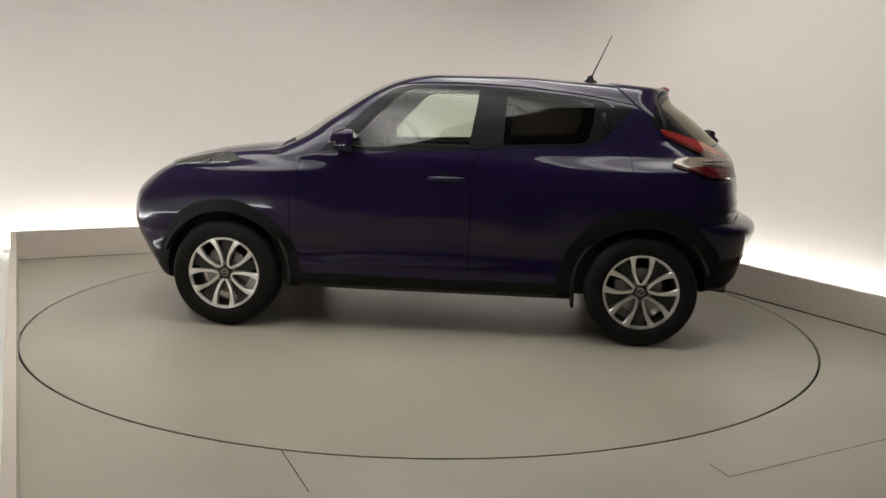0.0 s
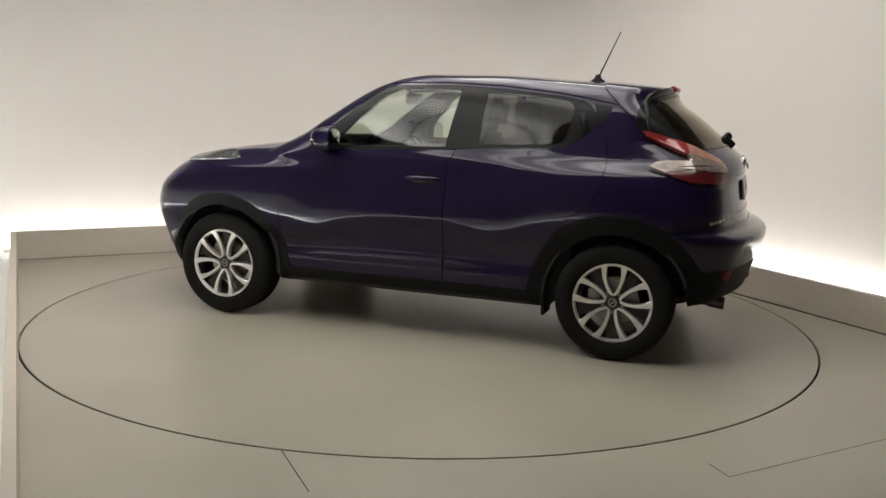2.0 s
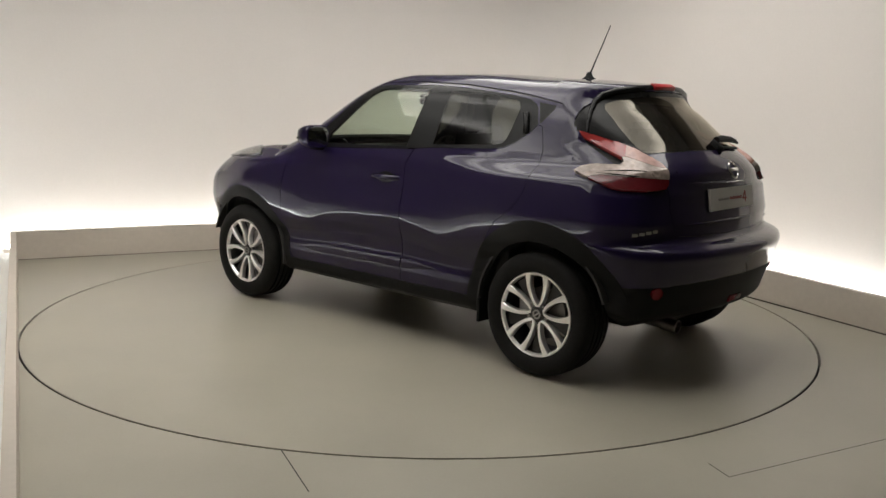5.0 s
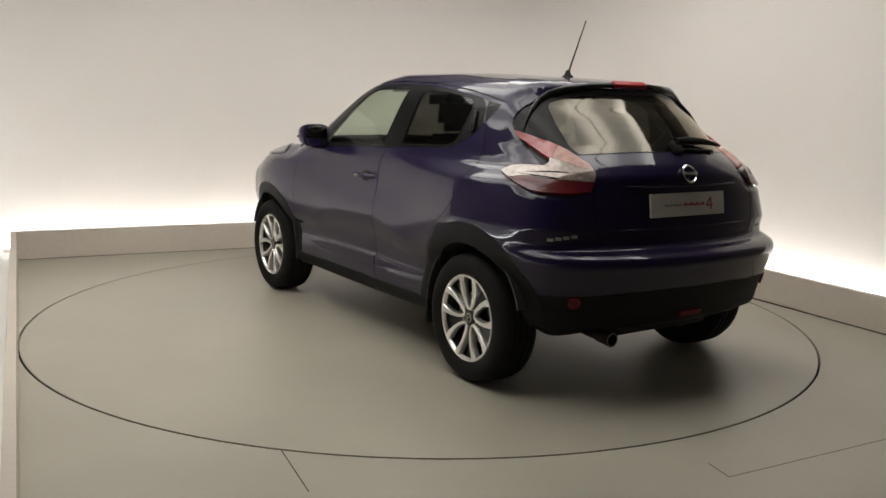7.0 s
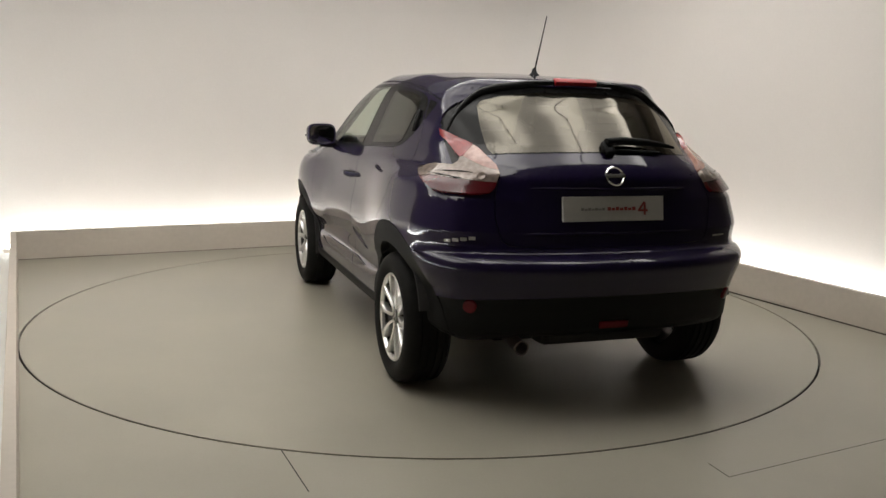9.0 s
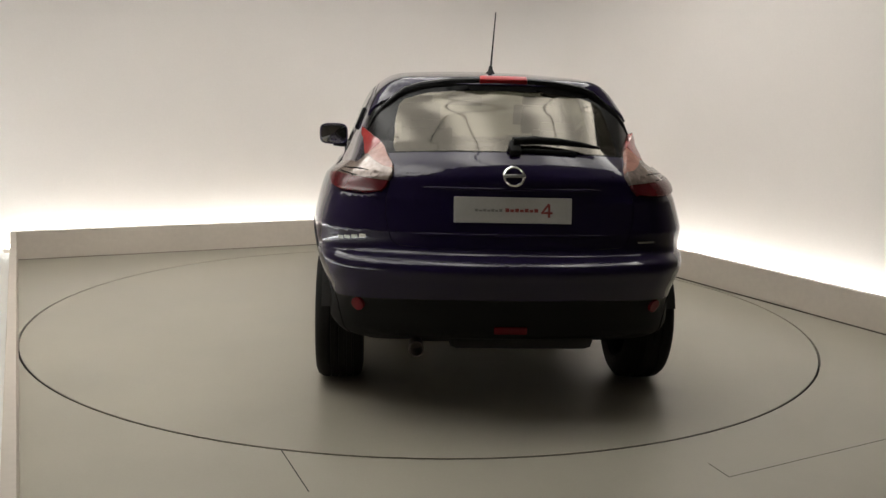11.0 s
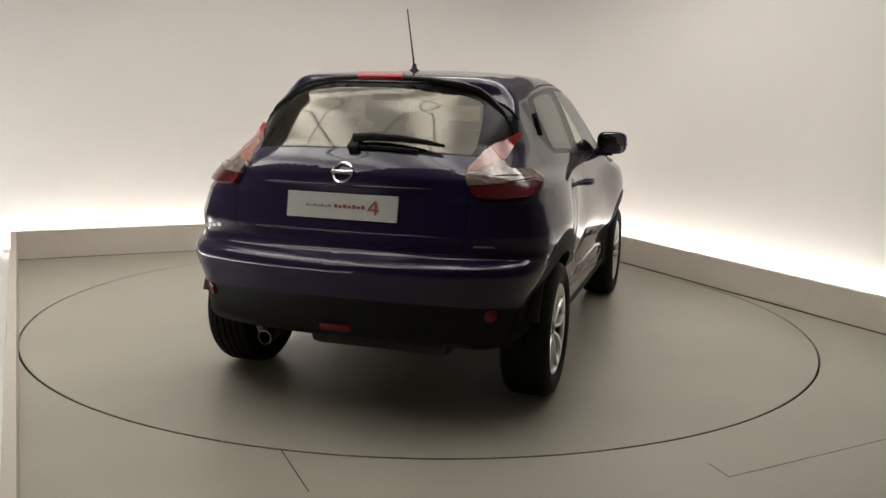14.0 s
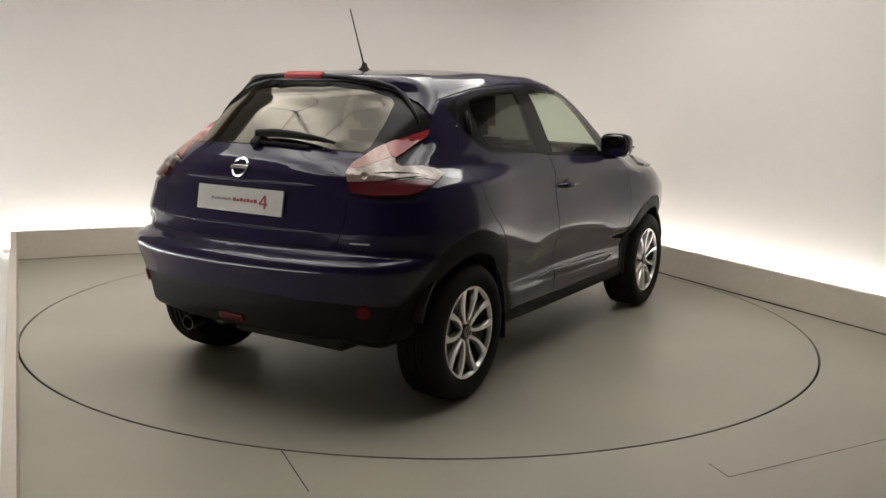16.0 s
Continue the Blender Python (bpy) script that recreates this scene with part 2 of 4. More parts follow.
    seam([(-0.562, -2.420), (-0.40, -2.80)])
    seam([(1.165, -2.47), (1.205, -2.601), (2.046, -2.169), (2.90, -1.73)])


build_studio()


def build_disc():
    t = thing("turntable", "round flush car turntable disc of painted steel", "turntable", Matrix.Identity(4))
    bm = bmesh.new()
    n = 160
    ring = [(RADIUS - 0.007) * Vector((math.cos(2 * math.pi * k / n), math.sin(2 * math.pi * k / n))) for k in range(n)]
    prism(bm, [(p.x, p.y) for p in ring], -0.05, 0.0)
    bmesh.ops.bevel(bm, geom=[e for e in bm.edges if all(abs(v.co.z) < 1e-5 for v in e.verts)], offset=0.003, segments=1, affect="EDGES")
    part("plate", bm, DISC, t)
    bm = bmesh.new()
    lathe(bm, [(RADIUS - 0.0065, -0.05), (RADIUS - 0.0065, -0.004), (RADIUS - 0.003, -0.004), (RADIUS - 0.003, -0.05)], n, axis="z", close=True)
    part("edge_strip", bm, GAP, t, "dark rubber edge strip")
    return t


turntable = build_disc()
# ---- the car ----
PAINT = material("violet_blue_paint", (0.0085, 0.0043, 0.027), 0.40, metal=0.0, spec=0.06, coat=1.0, grain=0.10, grain_size=900, blotch=0.03, coat_ior=1.40)
BLACK_GLOSS = material("black_gloss_trim", (0.009, 0.009, 0.009), 0.24, spec=0.14, grain=0.1, grain_size=200)
CLADDING = material("black_plastic_cladding", (0.009, 0.009, 0.009), 0.58, spec=0.12, grain=0.2, grain_size=300, blotch=0.15, blotch_size=6, bump=0.15)
TYRE = material("tyre_rubber", (0.011, 0.0105, 0.010), 0.7, spec=0.14, grain=0.2, grain_size=60, blotch=0.2, blotch_size=8, bump=0.15)
ALLOY = material("machined_alloy", (0.88, 0.87, 0.86), 0.30, metal=0.9, grain=0.06, grain_size=120, blotch=0.06, blotch_size=9)
RIM_DARK = material("dark_grey_rim_paint", (0.035, 0.034, 0.033), 0.4, metal=0.4, grain=0.15, grain_size=80)
STEEL = material("brake_steel", (0.32, 0.31, 0.30), 0.42, metal=0.9, grain=0.15, grain_size=150, blotch=0.2, blotch_size=12)
CHROME = material("chrome", (0.80, 0.80, 0.80), 0.12, metal=1.0, grain=0.03, grain_size=60)
RED_LENS = material("red_lamp_lens", (0.075, 0.003, 0.006), 0.20, coat=0.15, grain=0.15, grain_size=110, blotch=0.1, blotch_size=20)
DARK_RED = material("dark_red_reflector", (0.12, 0.004, 0.009), 0.25, coat=0.0, spec=0.25, grain=0.1, grain_size=120)
BRAKE_LENS = material("brake_lamp_lens", (0.30, 0.006, 0.010), 0.35, spec=0.25, grain=0.1, grain_size=110)
PINK_LENS = material("pale_red_lamp_lens", (0.25, 0.024, 0.023), 0.12, coat=0.25, grain=0.12, grain_size=110, blotch=0.15, blotch_size=25)
CREAM_LENS = material("cream_lamp_lens", (0.36, 0.18, 0.14), 0.12, coat=0.25, grain=0.2, grain_size=60, blotch=0.3, blotch_size=25)
CLEAR_LENS = material("clear_lamp_lens", (0.22, 0.175, 0.15), 0.10, metal=0.2, coat=0.3, grain=0.35, grain_size=45, blotch=0.4, blotch_size=22)
HEAD_LENS = material("smoked_headlamp_lens", (0.10, 0.10, 0.095), 0.08, metal=0.3, coat=0.5, grain=0.35, grain_size=45, blotch=0.4, blotch_size=18)
MIRROR = material("mirror_glass", (0.55, 0.56, 0.56), 0.03, metal=1.0, grain=0.02)
LINING = material("dark_cabin_lining", (0.028, 0.027, 0.026), 0.8, grain=0.2, grain_size=120, blotch=0.1)
SEAT_CLOTH = material("charcoal_seat_cloth", (0.035, 0.033, 0.034), 0.85, grain=0.25, grain_size=220, blotch=0.15, bump=0.2)
HEADLINER = material("pale_headlining", (0.38, 0.36, 0.33), 0.9, grain=0.1, grain_size=200, bump=0.1)
PLATE = material("plate_white", (0.45, 0.44, 0.41), 0.35, grain=0.04, grain_size=60, blotch=0.06, blotch_size=10)
PRINT_GREY = material("grey_print", (0.20, 0.19, 0.18), 0.5, grain=0.1)
PRINT_RED = material("red_print", (0.26, 0.045, 0.04), 0.5, grain=0.1)
EXHAUST = material("exhaust_steel", (0.16, 0.14, 0.125), 0.42, metal=1.0, grain=0.2, grain_size=50)


def glass(name, tint, gloss=0.06, shine=(1, 1, 1), shine_rough=0.02):
    """Thin tinted car glass: clear look-through with a surface reflection coloured by shine."""
    m = bpy.data.materials.new(name)
    m.use_nodes = True
    nodes, links = m.node_tree.nodes, m.node_tree.links
    nodes.remove(nodes["Principled BSDF"])
    see, shine_node, mix, edge = nodes.new("ShaderNodeBsdfTransparent"), nodes.new("ShaderNodeBsdfGlossy"), nodes.new("ShaderNodeMixShader"), nodes.new("ShaderNodeLayerWeight")
    see.inputs[0].default_value = (*tint, 1)
    shine_node.inputs["Color"].default_value = (*shine, 1)
    shine_node.inputs["Roughness"].default_value = shine_rough
    edge.inputs[0].default_value = 0.5
    power, scale = nodes.new("ShaderNodeMath"), nodes.new("ShaderNodeMath")
    power.operation, scale.operation = "POWER", "MULTIPLY_ADD"
    power.inputs[1].default_value = 5
    scale.inputs[1].default_value, scale.inputs[2].default_value = 0.90, gloss
    links.new(edge.outputs["Facing"], power.inputs[0])
    links.new(power.outputs[0], scale.inputs[0])
    links.new(scale.outputs[0], mix.inputs[0])
    links.new(see.outputs[0], mix.inputs[1])
    links.new(shine_node.outputs[0], mix.inputs[2])
    links.new(mix.outputs[0], nodes["Material Output"].inputs[0])
    return m


CLEAR_GLASS = glass("clear_car_glass", (0.74, 0.80, 0.72), 0.05)
TINTED_GLASS = glass("tinted_car_glass", (0.10, 0.095, 0.085), 0.025, (1, 1, 1), 0.06)
# the rear window's shine is coloured beige to warm the reflected ceiling
REAR_GLASS = glass("tinted_rear_glass", (0.13, 0.12, 0.10), 0.075, (1.0, 0.93, 0.80), 0.07)
car = thing("car", "dark violet-blue compact crossover car on the turntable", "car")


def spline(pts):
    """A smooth curve through points (monotone cubic)."""
    x, y = np.array([p[0] for p in pts], float), np.array([p[1] for p in pts], float)
    h, d = np.diff(x), np.diff(y) / np.diff(x)
    m = np.zeros(len(x))
    m[0], m[-1] = d[0], d[-1]
    for i in range(1, len(x) - 1):
        m[i] = 0 if d[i - 1] * d[i] <= 0 else (h[i - 1] + h[i]) * 3 / ((2 * h[i] + h[i - 1]) / d[i - 1] + (h[i] + 2 * h[i - 1]) / d[i])

    def at(q):
        q = np.clip(q, x[0], x[-1])
        i = np.clip(np.searchsorted(x, q) - 1, 0, len(x) - 2)
        t = (q - x[i]) / h[i]
        return (2 * t**3 - 3 * t**2 + 1) * y[i] + (t**3 - 2 * t**2 + t) * h[i] * m[i] + (-2 * t**3 + 3 * t**2) * y[i + 1] + (t**3 - t**2) * h[i] * m[i + 1]
    return at


corner_cut = spline([(0.20, 0.56), (0.30, 0.66), (0.36, 0.75), (0.42, 0.85), (0.50, 0.95), (0.58, 1.06), (0.70, 1.2), (1.7, 1.3)])


def smax(a, b, k):
    h = np.maximum(k - np.abs(a - b), 0) / k
    return np.maximum(a, b) + h * h * k / 4


top_line = spline([(-2.2, 1.40), (-1.45, 1.515), (-1.16, 1.545), (-0.79, 1.566), (-0.41, 1.586), (0.05, 1.586), (0.20, 1.570), (0.354, 1.528), (0.743, 1.318), (0.98, 1.165),
                   (1.08, 1.118), (1.30, 1.09), (1.60, 1.045), (1.85, 0.96), (2.02, 0.84), (2.15, 0.68)])
rear_line = spline([(0.10, -1.40), (0.25, -1.62), (0.30, -1.80), (0.36, -1.935), (0.42, -1.948), (0.50, -1.974), (0.58, -1.997), (0.64, -2.016), (0.685, -2.028), (0.708, -2.020), (0.724, -1.996), (0.745, -1.942), (0.775, -1.918), (0.85, -1.902), (1.0, -1.880), (1.07, -1.884), (1.12, -1.862),
                    (1.19, -1.790), (1.35, -1.60), (1.45, -1.472), (1.475, -1.462), (1.505, -1.462), (1.535, -1.452), (1.62, -1.40)])
front_line = spline([(0.10, 1.70), (0.233, 1.85), (0.35, 1.93), (0.45, 1.99), (0.56, 2.045), (0.64, 2.06), (0.78, 2.045), (0.90, 1.97), (1.1, 1.75)])
side_line = spline([(0.15, 0.76), (0.25, 0.80), (0.33, 0.832), (0.40, 0.835), (0.45, 0.829), (0.50, 0.819), (0.56, 0.823), (0.64, 0.847), (0.70, 0.857), (0.76, 0.8575), (0.85, 0.853), (0.97, 0.840), (1.06, 0.818), (1.12, 0.792),
                    (1.20, 0.758), (1.35, 0.695), (1.48, 0.630), (1.60, 0.54)])
crease_shift = spline([(-1.2, 0.0), (-0.8, -0.02), (-0.6, -0.045), (-0.43, -0.005), (-0.19, 0.037), (0.10, 0.030), (0.39, 0.0), (0.62, -0.075), (0.85, -0.09), (1.3, 0.0)])
plan_taper = spline([(-2.1, -0.13), (-1.7, -0.075), (-1.3, -0.045), (-0.8, -0.012), (0.0, 0.0), (0.8, -0.005), (1.4, -0.04), (1.65, -0.12), (1.8, -0.20), (2.15, -0.40)])


def shoulder(z, mid, spread, flat, end):
    """A fender's bulge over height: soft below, a tight shoulder above."""
    t = np.clip((end - z) / (end - flat), 0, 1)
    return np.where(z < mid, np.exp(-((z - mid) / spread) ** 2), 1.0) * t * t * (3 - 2 * t)


def half_width(x, z):
    """Half the body's width at a length and a height."""
    low = np.clip((1.15 - z) / 0.3, 0, 1)
    y = side_line(z - crease_shift(x) * np.exp(-((z - 0.70) / 0.16) ** 2)) + plan_taper(x) * (0.35 * low + (1 - low) * 1.25)
    y = y + 0.066 * np.exp(-((x + 1.27) / 0.44) ** 2) * shoulder(z, 0.86, 0.30, 1.03, 1.118)
    y = y + 0.058 * np.exp(-((x - 1.20) / np.where(x > 1.2, 0.36, 0.44)) ** 2) * shoulder(z, 0.84, 0.28, 0.965, 1.045)
    # the doors' upper halves are drawn in between the wings and the haunches
    y = y - 0.024 * np.exp(-(np.abs(x + 0.02) / 0.62) ** 3) * np.exp(-((z - 0.92) / 0.13) ** 2)
    return y


def body_field(x, y, z):
    """Negative inside the body, positive outside."""
    ya = np.abs(y)
    side = ya - half_width(x, z)
    xs = x + np.where(x > 0, 0.26, 0.10) * ya**2 * np.clip((z - 0.9) / 0.3, 0, 1)
    top = z - (top_line(xs) - 0.085 * ya**2)
    hi = np.clip((z - 0.74) / 0.1, 0, 1)
    rear = rear_line(z) + (0.33 * (1 - hi) + 0.25 * hi + 0.20 * np.clip((z - 0.98) / 0.10, 0, 1) + 0.38 * np.clip((z - 1.08) / 0.14, 0, 1)) * ya**2.4 - x
    front = x - (front_line(z) - 0.32 * ya**2)
    low = 0.245 + 0.11 * np.clip((-1.52 - x) / 0.3, 0, 1) - z
    # the front wings stand proud of the bonnet, which dips inside them
    crown = np.exp(-((x - 1.22) / 0.32) ** 2)
    top = top - crown * (0.022 * np.exp(-((ya - 0.70) / 0.10) ** 2) - 0.016 * np.exp(-((ya - 0.48) / 0.12) ** 2))
    f = smax(side, top * 0.8, 0.115)
    f = smax(f, rear * 0.85, np.where(z > 1.35, 0.05, 0.05 + 0.11 * np.clip((1.35 - z) / 0.15, 0, 1)))
    f = smax(f, front, 0.15)
    # the bumper's lower corners are cut away ahead of the rear wheels' track
    f = smax(f, ya - corner_cut(z) - np.maximum(x + 1.605, 0) * 4.5, 0.05)
    return smax(f, low, 0.06)


def body_grid(field, n_long=190, n_round=140, n_cap=55):
    """The body's half shell (y >= 0): rays from a spine, out to where the field changes sign."""
    z0, xf, xr = 0.66, 1.45, -1.35
    spine, way = [], []
    t = np.linspace(-1, 1, n_round)
    phi = math.pi / 2 * (0.58 * t + 0.42 * t**3)      # closer together about the waist
    stations = [(xf, a) for a in np.linspace(math.pi / 2, 0, n_cap)] + [(x, 0.0) for x in np.linspace(xf, xr, n_long)[1:-1]] + [(xr, -a) for a in np.linspace(0, math.pi / 2, n_cap)]
    for x, a in stations:
        spine.append([(x, 0, z0)] * n_round)
        way.append([(math.sin(a), math.cos(a) * math.cos(p), math.cos(a) * math.sin(p)) for p in phi])
    spine, way = np.array(spine), np.array(way)
    lo, hi = np.zeros(spine.shape[:2]), np.full(spine.shape[:2], 1.8)
    for _ in range(30):
        mid = (lo + hi) / 2
        q = spine + way * mid[..., None]
        inside = field(q[..., 0], q[..., 1], q[..., 2]) < 0
        lo, hi = np.where(inside, mid, lo), np.where(inside, hi, mid)
    q = spine + way * ((lo + hi) / 2)[..., None]
    q[:, 0, 1] = q[:, -1, 1] = 0
    return q


def grid_bm(q):
    bm = bmesh.new()
    vs = [[bm.verts.new(p) for p in row] for row in q]
    for r, s in zip(vs, vs[1:]):
        for i in range(len(r) - 1):
            bm.faces.new((r[i], r[i + 1], s[i + 1], s[i]))
    return bm



# outlines on the body: side ones as (x, z), rear ones as (y, z), plan ones as (x, y)
FRONT_GLASS = [(0.495, 1.128), (0.470, 1.190), (0.344, 1.318), (0.228, 1.435), (0.185, 1.462), (0.130, 1.478), (-0.262, 1.486), (-0.251, 1.38), (-0.220, 1.181), (-0.218, 1.146)]
BACK_GLASS = [(-0.432, 1.468), (-0.686, 1.460), (-0.900, 1.434), (-0.935, 1.420), (-0.955, 1.385), (-0.940, 1.29), (-0.923, 1.222), (-0.905, 1.198), (-0.86, 1.186), (-0.421, 1.166)]
QUARTER_GLASS = [(-1.062, 1.420), (-1.168, 1.404), (-1.165, 1.385), (-1.107, 1.308), (-1.098, 1.32)]
SURROUND = [(0.68, 1.096), (0.62, 1.160), (0.455, 1.322), (0.31, 1.450), (0.25, 1.484), (0.16, 1.502), (-0.26, 1.506), (-0.50, 1.493), (-0.85, 1.459), (-1.0, 1.434), (-1.045, 1.412),
            (-1.065, 1.39), (-1.094, 1.305), (-1.06, 1.262), (-0.985, 1.205), (-0.92, 1.176), (-0.84, 1.164), (-0.43, 1.148), (-0.22, 1.130), (0.35, 1.106)]
DITCH = [(0.30, 1.503), (0.22, 1.514), (0.10, 1.524), (-0.155, 1.528), (-0.51, 1.514), (-0.85, 1.480), (-1.03, 1.452), (-1.20, 1.418), (-1.20, 1.413), (-1.03, 1.444), (-0.85, 1.471), (-0.51, 1.505), (-0.155, 1.519), (0.10, 1.515), (0.22, 1.505)]
FRONT_DOOR = [(0.80, 1.045), (0.852, 0.80), (0.852, 0.60), (0.83, 0.44), (0.78, 0.345), (-0.243, 0.345), (-0.241, 0.79), (-0.245, 1.036), (-0.29, 1.135), (-0.22, 1.128), (0.35, 1.104), (0.60, 1.096)]
BACK_DOOR = [(-0.29, 1.139), (-0.245, 1.036), (-0.241, 0.79), (-0.243, 0.345), (-0.78, 0.345), (-0.80, 0.44), (-0.86, 0.56), (-0.92, 0.70), (-1.0, 0.80), (-1.10, 0.87), (-1.16, 0.95), (-1.178, 1.063), (-1.165, 1.178),
             (-1.125, 1.295), (-1.092, 1.303), (-1.06, 1.260), (-0.985, 1.203), (-0.92, 1.174), (-0.84, 1.162), (-0.43, 1.146)]
TAIL_LAMP = [(-0.680, 1.274), (-0.76, 1.252), (-0.83, 1.230), (-0.95, 1.187), (-1.075, 1.122), (-1.108, 1.087), (-1.103, 1.03), (-1.09, 1.008), (-1.02, 1.0), (-0.88, 1.003), (-0.83, 1.010), (-0.725, 1.048), (-0.655, 1.076),
             (-0.70, 1.099), (-0.76, 1.112), (-0.82, 1.112), (-0.872, 1.112), (-0.892, 1.128), (-0.885, 1.146), (-0.845, 1.164), (-0.775, 1.200), (-0.70, 1.243)]
LAMP_ARM = [(-0.60, 1.30), (-1.15, 1.30), (-1.15, 1.096), (-1.05, 1.106), (-0.975, 1.128), (-0.90, 1.150), (-0.86, 1.14), (-0.70, 1.15)]
LAMP_MID = [(-0.925, 1.30), (-1.2, 1.30), (-1.2, 1.09), (-1.05, 1.10), (-0.93, 1.13), (-0.90, 1.15)]
LAMP_SHADE = [(-0.69, 1.250), (-0.775, 1.200), (-0.845, 1.164), (-0.885, 1.146), (-0.892, 1.128), (-0.872, 1.106), (-0.845, 1.128), (-0.79, 1.168), (-0.72, 1.216)]
BLACK_SIDE = [(-1.325, 1.25), (-1.302, 1.29), (-1.298, 1.33), (-1.305, 1.39), (-1.335, 1.453), (-1.372, 1.478), (-1.42, 1.492), (-2.0, 1.492), (-2.0, 1.15), (-1.50, 1.15)]
SPOILER_SIDE = [(-1.04, 1.62), (-1.10, 1.51), (-1.176, 1.438), (-1.247, 1.376), (-1.298, 1.332), (-2.0, 1.332), (-2.0, 1.65)]
LAMP_BASE = [(-1.2, 1.052), (-0.90, 1.060), (-0.78, 1.064), (-0.70, 1.05), (-0.70, 0.95), (-1.2, 0.95)]
HATCH_GLASS = [(-0.02, 1.200), (0.25, 1.196), (0.425, 1.187), (0.515, 1.180), (0.525, 1.20), (0.515, 1.319), (0.495, 1.395), (0.47, 1.418), (0.37, 1.449), (0.20, 1.466), (-0.02, 1.470)]
HATCH = [(-0.02, 1.196), (0.25, 1.192), (0.425, 1.183), (0.555, 1.174), (0.545, 1.05), (0.562, 0.98), (0.562, 0.90), (0.535, 0.80), (0.50, 0.778), (0.35, 0.772), (-0.02, 0.770)]
BUMPER = [(-0.02, 0.762), (0.35, 0.764), (0.50, 0.770), (0.60, 0.765), (0.80, 0.735), (0.95, 0.72), (0.95, 0.535), (0.78, 0.535), (0.50, 0.552), (0.26, 0.560), (-0.02, 0.560)]
WINDSCREEN = [(-0.02, 1.150), (0.40, 1.150), (0.665, 1.145), (0.640, 1.22), (0.575, 1.38), (0.535, 1.475), (0.48, 1.505), (0.25, 1.525), (-0.02, 1.530)]
HOOD = [(1.02, -0.02), (1.02, 0.62), (1.10, 0.70), (1.35, 0.60), (1.60, 0.56), (1.85, 0.50), (1.95, 0.40), (1.98, -0.02)]
HEADLAMP = [(1.70, 0.56), (1.53, 0.575), (1.38, 0.62), (1.22, 0.745), (1.17, 0.80), (1.24, 0.815), (1.42, 0.80), (1.60, 0.74)]


def arch(cx, r, low=0.05, n=40):
    """A wheel arch outline about an axle."""
    return [(cx + r * math.cos(t), 0.33 + r * math.sin(t)) for t in np.linspace(-0.25, math.pi + 0.25, n)] + [(cx - r, low), (cx + r, low)]


X, Y, Z = Vector((1, 0, 0)), Vector((0, 1, 0)), Vector((0, 0, 1))
SLANT = Vector((0.8, 0.6, 0))       # the tail lamp is outlined across the rear corner


def inside(poly, u, v):
    hit, j = False, len(poly) - 1
    for i in range(len(poly)):
        (a, b), (c, d) = poly[i], poly[j]
        if (b > v) != (d > v) and u < (c - a) * (v - b) / (d - b) + a:
            hit = not hit
        j = i
    return hit


def cut(bm, poly, au, av, keep):
    """Cuts the faces that keep() takes along an outline."""
    faces = [(f, f.calc_center_median()) for f in bm.faces]
    us, vs = [p[0] for p in poly], [p[1] for p in poly]
    pool = {f for f, c in faces if keep(c) and min(us) - 0.05 < c.dot(au) < max(us) + 0.05 and min(vs) - 0.05 < c.dot(av) < max(vs) + 0.05}
    for i in range(len(poly)):
        (a, b), (c, d) = poly[i - 1], poly[i]
        n = (au * (d - b) - av * (c - a)).normalized()
        near = []
        for f in pool:
            if not f.is_valid:
                continue
            fu, fv = [v.co.dot(au) for v in f.verts], [v.co.dot(av) for v in f.verts]
            if max(fu) >= min(a, c) - 1e-4 and min(fu) <= max(a, c) + 1e-4 and max(fv) >= min(b, d) - 1e-4 and min(fv) <= max(b, d) + 1e-4:
                near.append(f)
        geom = list({e for f in near for e in f.edges}) + near + list({v for f in near for v in f.verts})
        if geom:
            r = bmesh.ops.bisect_plane(bm, geom=geom, dist=1e-5, plane_co=au * a + av * b, plane_no=n)
            pool |= {g for g in r["geom"] if isinstance(g, bmesh.types.BMFace)}


def side_face(c):
    return c.y > 0.42


def rear_face(c):
    return c.x < -1.18


shell = grid_bm(body_grid(body_field))
for poly in (FRONT_GLASS, BACK_GLASS, QUARTER_GLASS, SURROUND, DITCH, FRONT_DOOR, BACK_DOOR):
    cut(shell, poly, X, Z, lambda c: side_face(c) and c.x > -1.4)
for cx, r in ((1.265, 0.465), (-1.265, 0.495)):
    for k in (r, 0.388):
        cut(shell, arch(cx, k), X, Z, side_face)
for poly in (HATCH_GLASS, HATCH):
    cut(shell, poly, Y, Z, rear_face)
for poly in (BLACK_SIDE, SPOILER_SIDE):
    cut(shell, poly, X, Z, lambda c: c.x < -1.0 and c.z > 1.14)
cut(shell, BUMPER, Y, Z, lambda c: c.x < -1.5)
for poly in (TAIL_LAMP, LAMP_ARM, LAMP_MID, LAMP_BASE, LAMP_SHADE):
    cut(shell, poly, SLANT, Z, lambda c: c.x < -1.28 and c.y > 0.45 and 0.95 < c.z < 1.32)
cut(shell, WINDSCREEN, Y, Z, lambda c: c.x > 0.12 and c.z > 1.12)
cut(shell, HOOD, X, Y, lambda c: c.z > 0.8 and c.x > 0.9)
cut(shell, HEADLAMP, X, Y, lambda c: c.z > 0.85 and c.x > 0.9)
cut(shell, [(-3, 0.345), (3, 0.345), (3, 0.0), (-3, 0.0)], X, Z, lambda c: True)
cut(shell, [(-0.60, 1.7), (0.62, 1.7), (0.62, 0.1), (-0.60, 0.1)], X, Z, lambda c: True)
